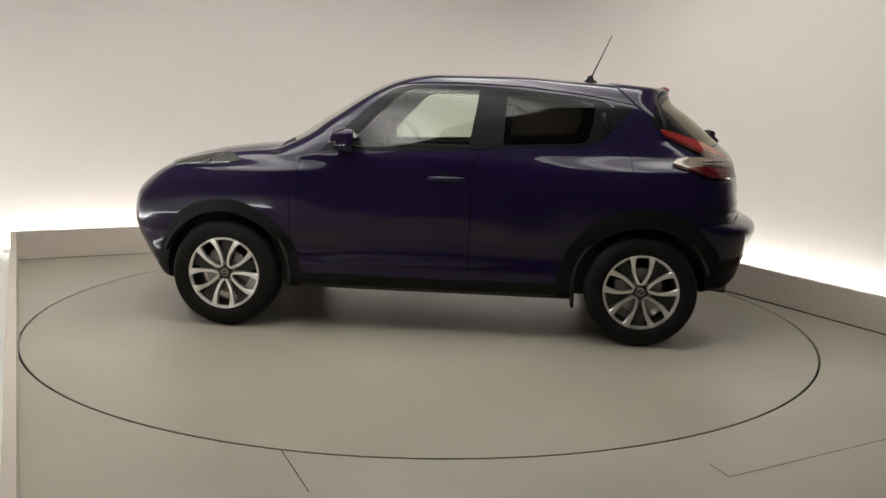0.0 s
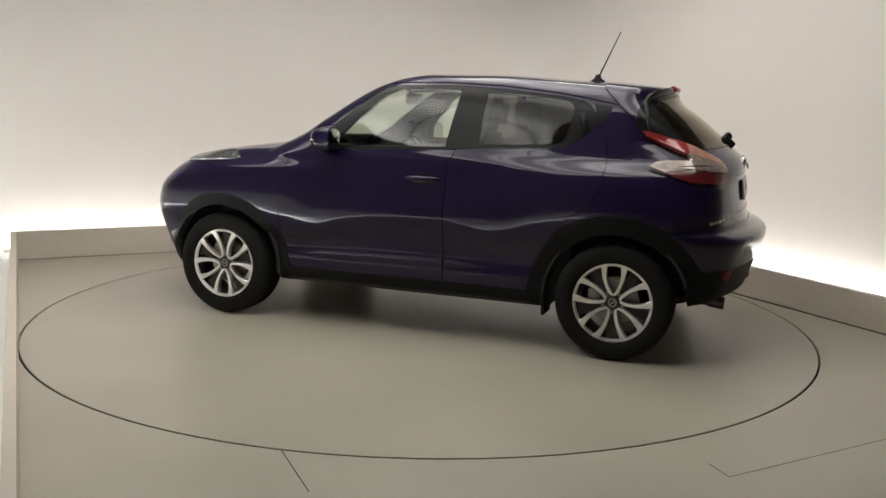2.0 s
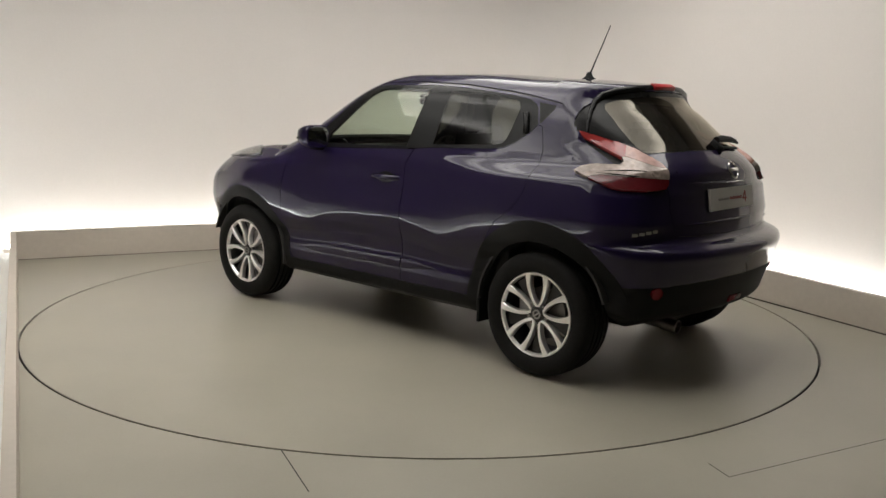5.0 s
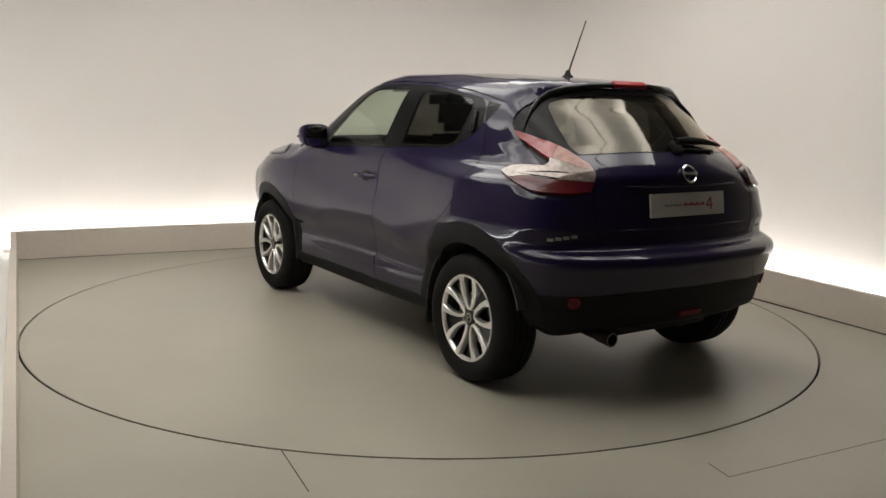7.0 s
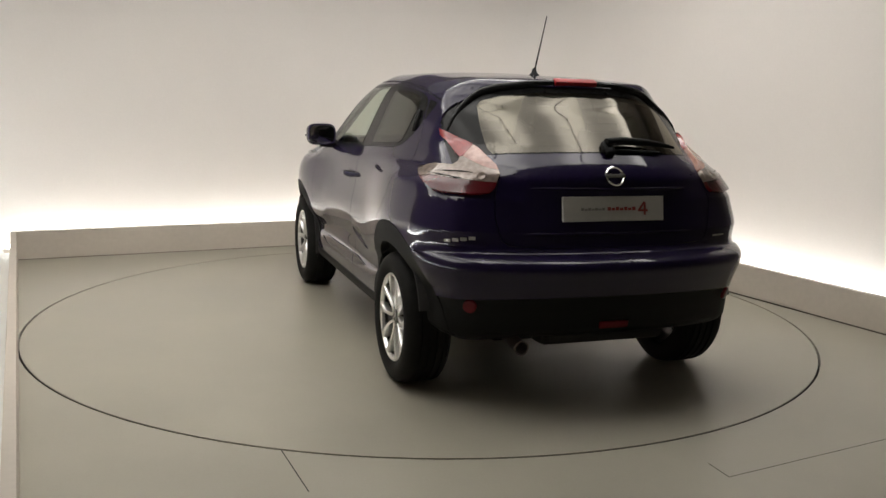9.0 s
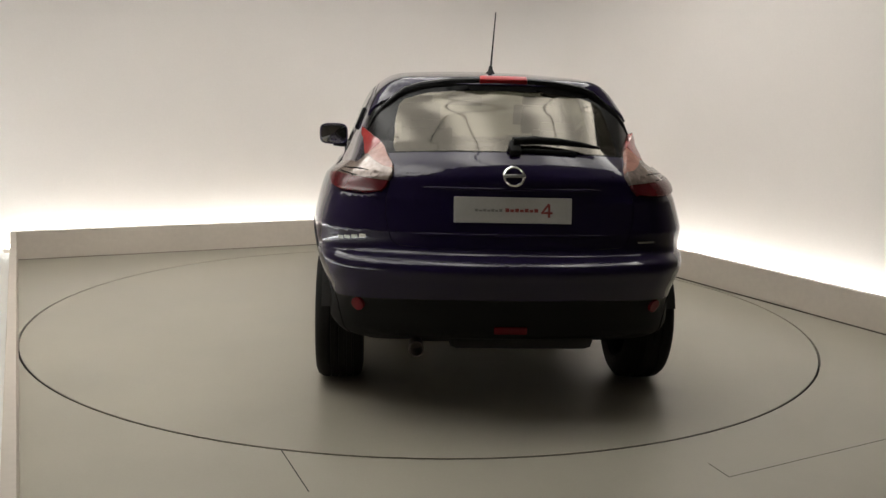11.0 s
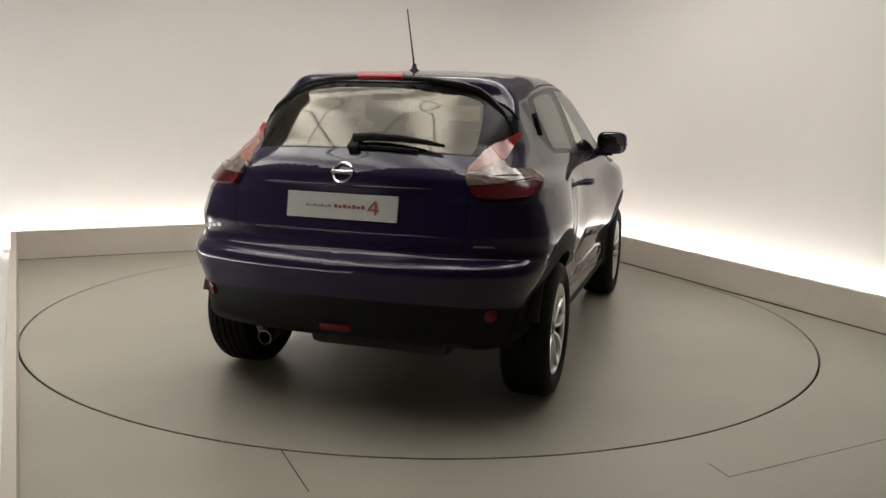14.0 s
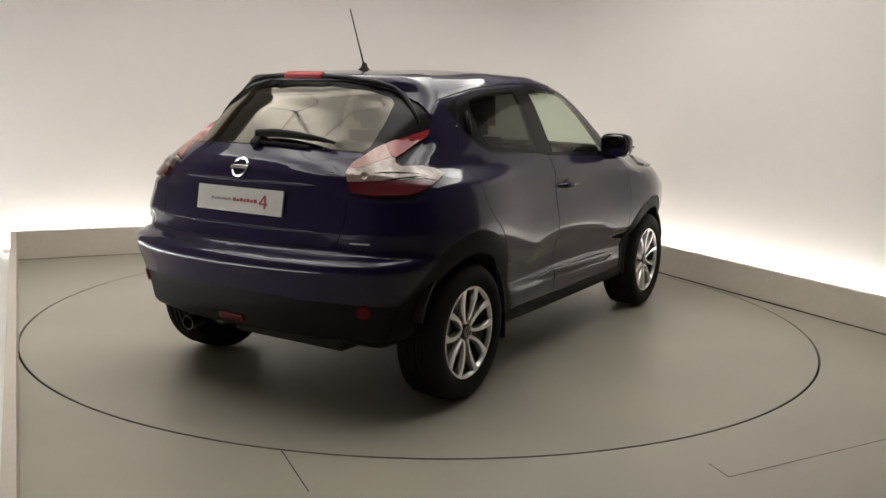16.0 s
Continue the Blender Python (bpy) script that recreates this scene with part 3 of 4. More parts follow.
cut(shell, [(-0.05, 1.5), (0.7, 1.5), (0.7, 1.8), (-0.05, 1.8)], Y, Z, lambda c: -1.2 < c.x < 0.5)


gutter = spline([(-1.20, 1.416), (-1.03, 1.448), (-0.85, 1.476), (-0.51, 1.510), (-0.155, 1.524), (0.10, 1.520), (0.22, 1.510), (0.40, 1.495)])


def region(c, n):
    """Which panel a place of the half shell belongs to."""
    side, rear = (c.x, c.z), (c.y, c.z)
    if side_face(c):
        for cx, r in ((1.265, 0.465), (-1.265, 0.495)):
            d = math.hypot(c.x - cx, c.z - 0.33)
            if d < 0.388 or (abs(c.x - cx) < 0.388 and c.z < 0.33):
                return None
            if d < r and c.z > 0.2 and abs(n.z) < 0.8:
                return "arch_front" if cx > 0 else "arch_rear"
    if c.x < -1.28 and c.y > 0.45 and inside(TAIL_LAMP, c.dot(SLANT), c.z):
        return ("lamp_mid" if inside(LAMP_MID, c.dot(SLANT), c.z) else "lamp_arm") if inside(LAMP_ARM, c.dot(SLANT), c.z) else "lamp_base" if inside(LAMP_BASE, c.dot(SLANT), c.z) else "lamp_lens"
    if rear_face(c):
        for name, poly in (("hatch_glass", HATCH_GLASS), ("hatch", HATCH)):
            if inside(poly, *rear):
                return name
        if c.y > 0.45 and inside(LAMP_SHADE, c.dot(SLANT), c.z):
            return "hatch_black"
        if inside(BLACK_SIDE, *side) and (c.z > 1.17 and (c.y < 0.56 or c.z > 1.30 - 0.62 * (-1.36 - c.x) - 0.03)):
            return "hatch_black"
    if c.x < -1.0 and inside(SPOILER_SIDE, *side):
        return "spoiler"
    if c.x < -1.5 and inside(BUMPER, *rear):
        return "bumper"
    if c.x < -1.5 and c.z < 0.606:
        return "bumper_low"
    if side_face(c) and c.x > -1.4:
        for name, poly in (("front_glass", FRONT_GLASS), ("back_glass", BACK_GLASS), ("quarter_glass", QUARTER_GLASS), ("surround", SURROUND), ("ditch", DITCH)):
            if inside(poly, *side):
                return name
    if c.z < 0.345:
        return "under" if abs(n.z) > 0.6 else "sill" if c.x < 1.6 else "front_low"
    if side_face(c):
        for name, poly in (("front_door", FRONT_DOOR), ("back_door", BACK_DOOR)):
            if inside(poly, *side):
                return name
    if c.x > 0.12 and c.z > 1.12 and inside(WINDSCREEN, *rear):
        return "windscreen"
    if c.x > 0.9 and c.z > 0.85 and inside(HEADLAMP, c.x, c.y):
        return "headlamp"
    if c.x > 0.9 and c.z > 0.8 and inside(HOOD, c.x, c.y):
        return "hood"
    if c.x > 0.7 and c.z > 1.05 and c.y < 0.64 and c.z < 1.15:
        return "cowl"
    if c.x > 1.2 and c.z < 0.8 and c.x > 1.75:
        return "front_bumper"
    if -0.60 <= c.x <= 0.62 and c.z < 1.25 and side_face(c):
        return "rocker" if c.z < 0.8 else "front_door" if c.x > -0.243 else "back_door"
    if 0.12 < c.x <= 0.62 and 1.1 < c.z <= 1.5 and not (c.z > float(gutter(c.x))):
        return "pillar"
    return "roof" if -1.2 < c.x < 0.5 and (c.z > 1.5 or (c.x > -1.0 and c.z > float(gutter(c.x)))) else "wing" if c.x > 0.62 else "quarter" if c.x < -0.60 else "body"


def field_normals(q, eps=2e-3):
    f = [body_field(*(q + eps * s * np.eye(3)[i]).T) for i in range(3) for s in (1, -1)]
    g = np.stack([f[0] - f[1], f[2] - f[3], f[4] - f[5]], -1)
    return g / np.maximum(np.linalg.norm(g, axis=1, keepdims=True), 1e-9)


panels = {}
for f in shell.faces:
    name = region(f.calc_center_median(), f.normal)
    if name:
        panels.setdefault(name, []).append([tuple(v.co) for v in f.verts])
shell.free()


def panel(name, keys, mats, parent, label="", gap=0.0, lip=0.014, lift=0.0, sides=(1, -1), both=False):
    """Panels of the shell as meshes with returned edges: one on each side, or one across both (both=True)."""
    made = []
    for group in ([(1, -1)] if both else [(s,) for s in sides]):
        index, verts, faces = {}, [], []
        for s in group:
            for key in keys:
                for face in panels.get(key, []):
                    ids = []
                    for x, y, z in face:
                        k = (round(x, 4), round(y * s, 4) + 0.0, round(z, 4))
                        if k not in index:
                            index[k] = len(verts)
                            verts.append((x, y * s, z))
                        if index[k] not in ids:
                            ids.append(index[k])
                    if len(ids) > 2:
                        faces.append(ids)
        if not verts:
            continue
        q = np.array(verts)
        n = field_normals(q)
        oriented, count = [], {}
        for ids in faces:
            a, b, c = q[ids[0]], q[ids[len(ids) // 3]], q[ids[2 * len(ids) // 3]]
            ids = ids if np.dot(np.cross(b - a, c - a), n[ids].sum(0)) >= 0 else ids[::-1]
            oriented.append(ids)
            for i in range(len(ids)):
                e = (ids[i - 1], ids[i])
                count[frozenset(e)] = None if frozenset(e) in count else e
        edges = [e for e in count.values() if e]
        inward = np.zeros_like(q)
        for a, b in edges:
            d = q[b] - q[a]
            w = np.cross(n[a], d)
            for k in (a, b):
                inward[k] += w / max(np.linalg.norm(w), 1e-9)
        size = np.linalg.norm(inward, axis=1, keepdims=True)
        inward = np.where(size > 1e-6, inward / np.maximum(size, 1e-6), 0)
        q = q + gap * inward + lift * n
        normals = list(n)
        rim, extra = {}, list(q)
        for k in {k for e in edges for k in e}:
            rim[k] = (len(extra), len(extra) + 1)
            extra += [q[k], q[k] - (lip + lift) * n[k]]
            out = (0.35 * n[k] - 0.95 * inward[k])
            normals += [out, -inward[k]]
        for a, b in edges:
            oriented.append([rim[b][0], rim[a][0], rim[a][1], rim[b][1]])
        me = bpy.data.meshes.new(name)
        me.from_pydata([tuple(p) for p in extra], [], oriented)
        me.materials.append(mats)
        me.update()
        me.normals_split_custom_set_from_vertices([tuple(v) for v in normals])
        ob = new(name, me)
        ob.parent = parent
        made.append(tagged(ob, label))
    return made


# ---- body parts ----
panel("roof_rail", ["body"], PAINT, car, "violet-blue roof side rail")
panel("windscreen_pillar", ["pillar"], PAINT, car, "violet-blue windscreen pillar")
panel("rocker_panel", ["rocker"], PAINT, car, "violet-blue rocker panel under the doors")
panel("front_wing", ["wing"], PAINT, car, "violet-blue front wing")
panel("rear_quarter", ["quarter"], PAINT, car, "violet-blue rear quarter panel")
panel("roof", ["roof"], PAINT, car, "violet-blue metallic roof", both=True)
panel("spoiler", ["spoiler"], PAINT, car, "roof spoiler over the rear window", both=True, lift=0.008, lip=0.03)
panel("bonnet", ["hood"], PAINT, car, "violet-blue bonnet", both=True, gap=0.0025)
panel("front_bumper", ["front_bumper"], PAINT, car, both=True, gap=0.002)
panel("front_apron", ["front_low"], CLADDING, car, "black plastic front apron", both=True)
panel("scuttle", ["cowl"], CLADDING, car, "black plastic scuttle", both=True)
panel("underbody", ["under"], LINING, car, "dark underbody", both=True)
hatch = panel("tailgate", ["hatch"], PAINT, car, "violet-blue tailgate", both=True, gap=0.003, lip=0.02)[0]
panel("rear_window", ["hatch_glass"], REAR_GLASS, hatch, "tinted rear window", both=True, lip=0.004)
panel("window_surround", ["hatch_black"], BLACK_GLOSS, hatch, "gloss black rear window surround", both=True)
bumper = panel("rear_bumper", ["bumper"], PAINT, car, "violet-blue rear bumper", both=True, gap=0.002, lift=0.006, lip=0.02)[0]
apron = panel("rear_apron", ["bumper_low"], CLADDING, bumper, "black plastic lower bumper", both=True)[0]
panel("windscreen", ["windscreen"], CLEAR_GLASS, car, "clear windscreen", both=True, lip=0.004)
fronts = panel("front_door", ["front_door"], PAINT, car, "violet-blue front door", gap=0.003, lip=0.02)
backs = panel("rear_door", ["back_door"], PAINT, car, "violet-blue rear door", gap=0.003, lip=0.02)
for i, s in enumerate((1, -1)):
    panel("window_glass", ["front_glass"], CLEAR_GLASS, fronts[i], "clear front side window", sides=(s,), lip=0.004)
    panel("window_glass", ["back_glass"], TINTED_GLASS, backs[i], "tinted rear side window", sides=(s,), lip=0.004)
panel("quarter_window", ["quarter_glass"], BLACK_GLOSS, car, "small dark quarter window", lip=0.004)
panel("window_trim", ["surround"], BLACK_GLOSS, car, "black window surround and pillars", lift=-0.002)
panel("roof_seal", ["ditch"], BLACK_GLOSS, car, "black roof gutter seal", lift=-0.004)
panel("front_arch_trim", ["arch_front"], CLADDING, car, "black plastic wheel arch trim", lift=0.004, lip=0.05)
panel("rear_arch_trim", ["arch_rear"], CLADDING, car, "black plastic wheel arch trim", lift=0.004, lip=0.05)
panel("sill_trim", ["sill"], CLADDING, car, "black plastic sill trim", lift=0.004)
panel("headlamp", ["headlamp"], HEAD_LENS, car, "clear upper headlamp", lift=0.012)
for i, s in enumerate((1, -1)):
    lamp = panel("tail_lamp", ["lamp_lens"], CLEAR_LENS, car, "boomerang tail lamp with clear and red lenses", sides=(s,), lift=0.021, lip=0.02)[0]
    panel("upper_lens", ["lamp_arm"], PINK_LENS, lamp, "pale red upper lens", sides=(s,), lift=0.023, lip=0.02)
    panel("middle_lens", ["lamp_mid"], CREAM_LENS, lamp, "cream middle lens", sides=(s,), lift=0.022, lip=0.02)
    panel("lower_lens", ["lamp_base"], RED_LENS, lamp, "red lower lens", sides=(s,), lift=0.019, lip=0.02)


def surface(x, y, z, away):
    """The place on the body met from outside along a direction, and its normal."""
    p, d = np.array((x, y, z), float), np.array(away, float)
    k = np.linspace(0.6, -0.6, 2401)
    q = p + k[:, None] * d
    f = body_field(q[:, 0], q[:, 1], q[:, 2])
    i = int(np.argmax(f < 0))
    return Vector(q[i]), Vector(field_normals(q[i:i + 1])[0])


def on_body(x, y, z, away, lift=0.0, up=(0, 0, 1)):
    """A frame on the body: z outwards, y towards up."""
    p, n = surface(x, y, z, away)
    n = n.normalized()
    a = Vector(up).cross(n).normalized()
    b = n.cross(a)
    return Matrix((( a.x, b.x, n.x, p.x + n.x * lift), (a.y, b.y, n.y, p.y + n.y * lift), (a.z, b.z, n.z, p.z + n.z * lift), (0, 0, 0, 1)))


def disc_bm(r, h, steps=32, round_edge=0.3):
    bm = bmesh.new()
    e = min(h, r) * round_edge
    rings = lathe(bm, [(1e-4, 0), (r, 0), (r, h - e), (r - e * 0.3, h - e * 0.3), (r - e, h), (1e-4, h)], steps, axis="z")
    bmesh.ops.remove_doubles(bm, verts=bm.verts, dist=2e-4)
    return bm


def across_corner(s, z, side, lift):
    """A place on the rear corner by its slanting coordinate."""
    p = SLANT * s + Vector((-0.6, 0.8, 0)) * 1.5
    q, n = surface(p.x, p.y, z, (-0.6, 0.8, 0))
    q = q + n * lift
    return Vector((q.x, q.y * side, q.z))


# dark dividers in the tail lamps
for s in (1, -1):
    for name, pts in (("divider", [(-0.76, 1.070), (-0.84, 1.067), (-0.93, 1.062), (-1.02, 1.058)]), ("divider", [(-0.80, 1.080), (-0.88, 1.084), (-0.95, 1.086), (-1.0, 1.084)])):
        bm = bmesh.new()
        tube(bm, [across_corner(a, z, s, 0.020) for a, z in pts], [0.002, 0.005, 0.005, 0.002], 6)
        part("lamp_divider", bm, BLACK_GLOSS, car, "dark divider inside the tail lamp", smooth=50)


# tail lamp bulbs, reflectors, badges
for s in (1, -1):
    at = on_body(-1.79, 0.64 * s, 1.075, (-0.7, 0.7 * s, 0), 0.019)
    bm = bmesh.new()
    lathe(bm, [(0.022, 0.0), (0.022, 0.003), (0.019, 0.004), (0.012, 0.002), (1e-4, 0.001)], 32, axis="z")
    part("lamp_ring", bm, CLEAR_LENS, car, "clear round lamp bulb", at, smooth=40)
    part("reflector", disc_bm(0.032, 0.014), DARK_RED, apron, "round red bumper reflector", on_body(-1.865, 0.69 * s, 0.512, (-0.8, 0.6 * s, 0), -0.002), smooth=40)
bm = bmesh.new()
box(bm, -0.075, 0.075, -0.018, 0.018, -0.01, 0.010, 0.006)
part("fog_lamp", bm, DARK_RED, apron, "red rear fog lamp", on_body(-2.0, 0, 0.415, (-1, 0, 0)), smooth=40)
bm = bmesh.new()
box(bm, -0.115, 0.115, -0.020, 0.020, -0.012, 0.014, 0.006)
part("brake_lamp", bm, BRAKE_LENS, car, "red high-level brake lamp in the spoiler", on_body(-1.45, 0, 1.520, (-0.85, 0, 0.5), 0.010), smooth=40)

bm = bmesh.new()
lathe(bm, [(0.038, 0.0), (0.048, 0.0), (0.049, 0.006), (0.043, 0.011), (0.038, 0.006)], 48, axis="z", close=True)
box(bm, -0.052, 0.052, -0.009, 0.009, 0.002, 0.012, 0.003)
part("badge", bm, CHROME, hatch, "round chrome ring badge", on_body(-1.88, 0.0, 1.092, (-1, 0, 0), 0.002), smooth=40)
for k in range(4):
    bm = bmesh.new()
    box(bm, -0.015, 0.015, -0.008, 0.008, 0, 0.003, 0.001)
    part("badge_bar", bm, STEEL, car, "small chrome badge bar", on_body(-1.75, 0.755 - 0.048 * k, 0.797 + 0.005 * k, (-0.75, 0.65, 0), 0.001))
bm = bmesh.new()
box(bm, -0.045, 0.045, -0.004, 0.004, 0, 0.003, 0.001)
part("badge_bar", bm, STEEL, car, "small chrome badge bar", on_body(-1.80, -0.62, 0.80, (-0.85, -0.5, 0), 0.001))

# number plate with plain bars
m = on_body(-1.88, 0.0, 0.945, (-1, 0, 0), 0.010)
bm = bmesh.new()
box(bm, -0.262, 0.262, -0.057, 0.057, -0.012, 0.0, 0.003)
plate = part("number_plate", bm, PLATE, hatch, "off-white show plate with blurred print bars", m)
for x0, x1, y0, y1, mat in ((-0.17, -0.045, -0.007, 0.005, PRINT_GREY), (-0.035, 0.115, -0.008, 0.008, PRINT_RED), (0.125, 0.175, -0.030, 0.028, PRINT_RED)):
    bm = bmesh.new()
    if y1 - y0 > 0.04:      # a tall angular mark
        box(bm, x0 + 0.030, x0 + 0.040, y0, y1, 0.0005, 0.002)
        box(bm, x0, x1, y0 + 0.016, y0 + 0.025, 0.0005, 0.0022)
        box(bm, -0.026, 0.026, -0.0045, 0.0045, 0.0005, 0.0018, at=Matrix.Translation((x0 + 0.018, 0.010, 0)) @ Matrix.Rotation(radians(52), 4, "Z"))
    else:
        for k in range(7):
            w = (x1 - x0) / 7
            box(bm, x0 + k * w, x0 + k * w + w * 0.8, y0, y1 - 0.004 * (k % 2), 0.0005, 0.002)
    part("print_bar", bm, mat, plate)
# pressed lines above and below the plate
for z, w in ((0.834, 0.44), (1.036, 0.40)):
    bm = bmesh.new()
    tube(bm, [surface(-1.88, y, z, (-1, 0, 0))[0] for y in np.linspace(-w, w, 15)], [0.002] + [0.007] * 13 + [0.002], 8)
    part("pressed_line", bm, PAINT, hatch, "pressed tailgate line", smooth=50)
# dark trailing edge of the spoiler, running down beside the window
bm = bmesh.new()
rim_path = [(0.664, 1.275), (0.650, 1.325), (0.618, 1.385), (0.566, 1.443), (0.50, 1.474), (0.40, 1.490), (0.25, 1.500), (0.10, 1.505)]
rim_path = rim_path + [(-y, z) for y, z in rim_path[::-1]]
tube(bm, [surface(-1.40, y, z, (-0.8, 0.75 * y / 0.66, 0.15))[0] for y, z in rim_path], [0.005, 0.010, 0.014, 0.018, 0.020, 0.021, 0.021, 0.021] + [0.021, 0.021, 0.021, 0.020, 0.018, 0.014, 0.010, 0.005], 10)
part("spoiler_edge", bm, BLACK_GLOSS, car, "dark trailing edge of the roof spoiler", smooth=50)

# rear wiper
bm = bmesh.new()
tube(bm, [on_body(-1.77, y, z, (-0.8, 0, 0.6), 0.03).translation for y, z in ((-0.005, 1.232), (-0.10, 1.246), (-0.22, 1.250), (-0.33, 1.250), (-0.405, 1.248))], [0.020, 0.020, 0.017, 0.012, 0.006], 10)
wiper = part("rear_wiper", bm, CLADDING, hatch, "matt black rear wiper arm", smooth=50)
bm = bmesh.new()
box(bm, -0.026, 0.026, -0.035, 0.042, -0.01, 0.028, 0.010)
part("pivot_cover", bm, CLADDING, wiper, "", on_body(-1.79, -0.015, 1.215, (-0.8, 0, 0.6), 0.0), smooth=50)
bm = bmesh.new()
tube(bm, [on_body(-1.78, y, z, (-0.8, 0, 0.6), 0.010).translation for y, z in ((0.02, 1.196), (-0.10, 1.198), (-0.22, 1.202), (-0.30, 1.208))], 0.008, 8)
part("blade", bm, CLADDING, wiper, "rubber wiper blade", smooth=50)

# aerial
bm = bmesh.new()
lathe(bm, [(1e-4, -0.01), (0.034, -0.01), (0.030, 0.008), (0.016, 0.022), (0.010, 0.045), (1e-4, 0.047)], 20, axis="z")
bmesh.ops.scale(bm, vec=(1.5, 0.8, 1), verts=bm.verts)
aerial = part("aerial", bm, CLADDING, car, "black roof aerial", Matrix.Translation(surface(-0.955, 0, 1.56, (0, 0, 1))[0]), smooth=50)
bm = bmesh.new()
tube(bm, [(0, 0, 0.02), (-0.03, 0, 0.09), (-0.075, 0, 0.19), (-0.128, 0, 0.31)], [0.0055, 0.0045, 0.0035, 0.0028], 8)
part("mast", bm, CLADDING, aerial, smooth=50)

# door handles, mirrors, mud flaps
for i, s in enumerate((1, -1)):
    bm = bmesh.new()
    tube(bm, [Vector((0.105, 0, -0.005)), Vector((0.085, 0, 0.026)), Vector((0, 0, 0.034)), Vector((-0.085, 0, 0.026)), Vector((-0.105, 0, -0.005))], [0.012, 0.015, 0.016, 0.015, 0.012], 10)
    m = on_body(-0.095, 0.8 * s, 0.955, (0, s, 0))
    part("door_handle", bm, PAINT, fronts[i], "body-coloured door handle", m, smooth=50)
    # a flat black patch stands in for the shade in the handle recess
    bm = bmesh.new()
    lathe(bm, [(1e-4, 0.0015), (0.042, 0.0015), (0.046, 0.0)], 24, axis="z")
    bmesh.ops.scale(bm, vec=(1.5, 0.75, 1), verts=bm.verts)
    part("handle_shade", bm, BLACK_GLOSS, fronts[i], "flat black patch for the shaded handle recess", m, smooth=50)
    bm = bmesh.new()
    box(bm, -0.016, 0.016, -0.06, 0.06, -0.004, 0.014, 0.007)
    part("door_handle", bm, BLACK_GLOSS, backs[i], "black hidden rear door handle", on_body(-1.02, 0.7 * s, 1.315, (0, s, 0.3), 0.0, up=(0.25, 0, 1)), smooth=50)
    # mirror: housing rounded forward, glass facing back
    bm = bmesh.new()
    rings = []
    for x, w, h in ((0.0, 0.094, 0.070), (0.02, 0.098, 0.073), (0.06, 0.094, 0.068), (0.10, 0.080, 0.055), (0.13, 0.055, 0.036), (0.142, 0.02, 0.012)):
        rings.append([bm.verts.new((x, w * np.sign(math.cos(t)) * abs(math.cos(t)) ** 0.55, h * np.sign(math.sin(t)) * abs(math.sin(t)) ** 0.55)) for t in [2 * math.pi * k / 28 for k in range(28)]])
    for r, q in zip(rings, rings[1:]):
        for k in range(28):
            bm.faces.new((r[k], r[(k + 1) % 28], q[(k + 1) % 28], q[k]))
    bm.faces.new(rings[0])
    bm.faces.new(rings[-1][::-1])
    mirror = part("door_mirror", bm, PAINT, fronts[i], "violet-blue door mirror", Matrix.Translation((0.455, 0.888 * s, 1.170)) @ Matrix.Rotation(radians(4 * s), 4, "Z"), smooth=50)
    bm = bmesh.new()
    lathe(bm, [(1e-4, 0), (0.9, 0), (1.0, 0.35)], 28, axis="z")
    for v in bm.verts:
        r = math.hypot(v.co.x, v.co.y)
        t = math.atan2(v.co.y, v.co.x)
        v.co = Vector((-0.004 + v.co.z * 0.006, r * 0.086 * np.sign(math.cos(t)) * abs(math.cos(t)) ** 0.55, r * 0.062 * np.sign(math.sin(t)) * abs(math.sin(t)) ** 0.55))
    part("mirror_glass", bm, MIRROR, mirror, "dark mirror glass", smooth=30)
    bm = bmesh.new()
    tube(bm, [(0.142, 0.015 * s, -0.012), (0.128, 0.058 * s, -0.012), (0.090, 0.088 * s, -0.010)], 0.007, 8)
    part("indicator", bm, CHROME, mirror, "slim bright indicator strip", smooth=50)
    bm = bmesh.new()
    tube(bm, [(0.06, -0.13 * s, -0.062), (0.05, -0.06 * s, -0.068), (0.05, 0.0, -0.060)], [0.030, 0.024, 0.026], 10)
    part("mirror_arm", bm, BLACK_GLOSS, mirror, "black mirror arm", smooth=50)
    bm = bmesh.new()
    box(bm, -0.010, 0.010, -0.08, 0.08, -0.085, 0.05, 0.006)
    part("mud_flap", bm, CLADDING, car, "small black mud flap", Matrix.Translation((-0.868, 0.775 * s, 0.30)), smooth=40)

# pressed crease low on the doors, fading out towards both ends
for i, s in enumerate((1, -1)):
    for door, x0, x1 in ((fronts[i], 0.70, -0.236), (backs[i], -0.250, -0.52)):
        bm = bmesh.new()
        rows = []
        for x in np.linspace(x0, x1, 14):
            k = min(1.0, (0.70 - x) / 0.16, (x + 0.52) / 0.22)
            z, y = 0.452 - 0.012 * (x - 0.1), float(half_width(np.array(x), np.array(0.45)))
            prof = [(-0.010, 0.028 * k), (0.0015 + 0.002 * k, 0.026 * k), (0.0015 + 0.0078 * k, -0.020 * k), (0.0015 + 0.0055 * k, -0.026 * k - 0.001), (-0.010, -0.030 * k - 0.002)]
            rows.append([bm.verts.new((x, (y + a) * s, z + b)) for a, b in prof])
        for p, q in zip(rows, rows[1:]):
            for j in range(5):
                bm.faces.new((p[j], p[(j + 1) % 5], q[(j + 1) % 5], q[j]))
        bm.faces.new(rows[0][::-1])
        bm.faces.new(rows[-1])
        part("door_crease", bm, PAINT, door, "pressed crease low on the door", smooth=30)

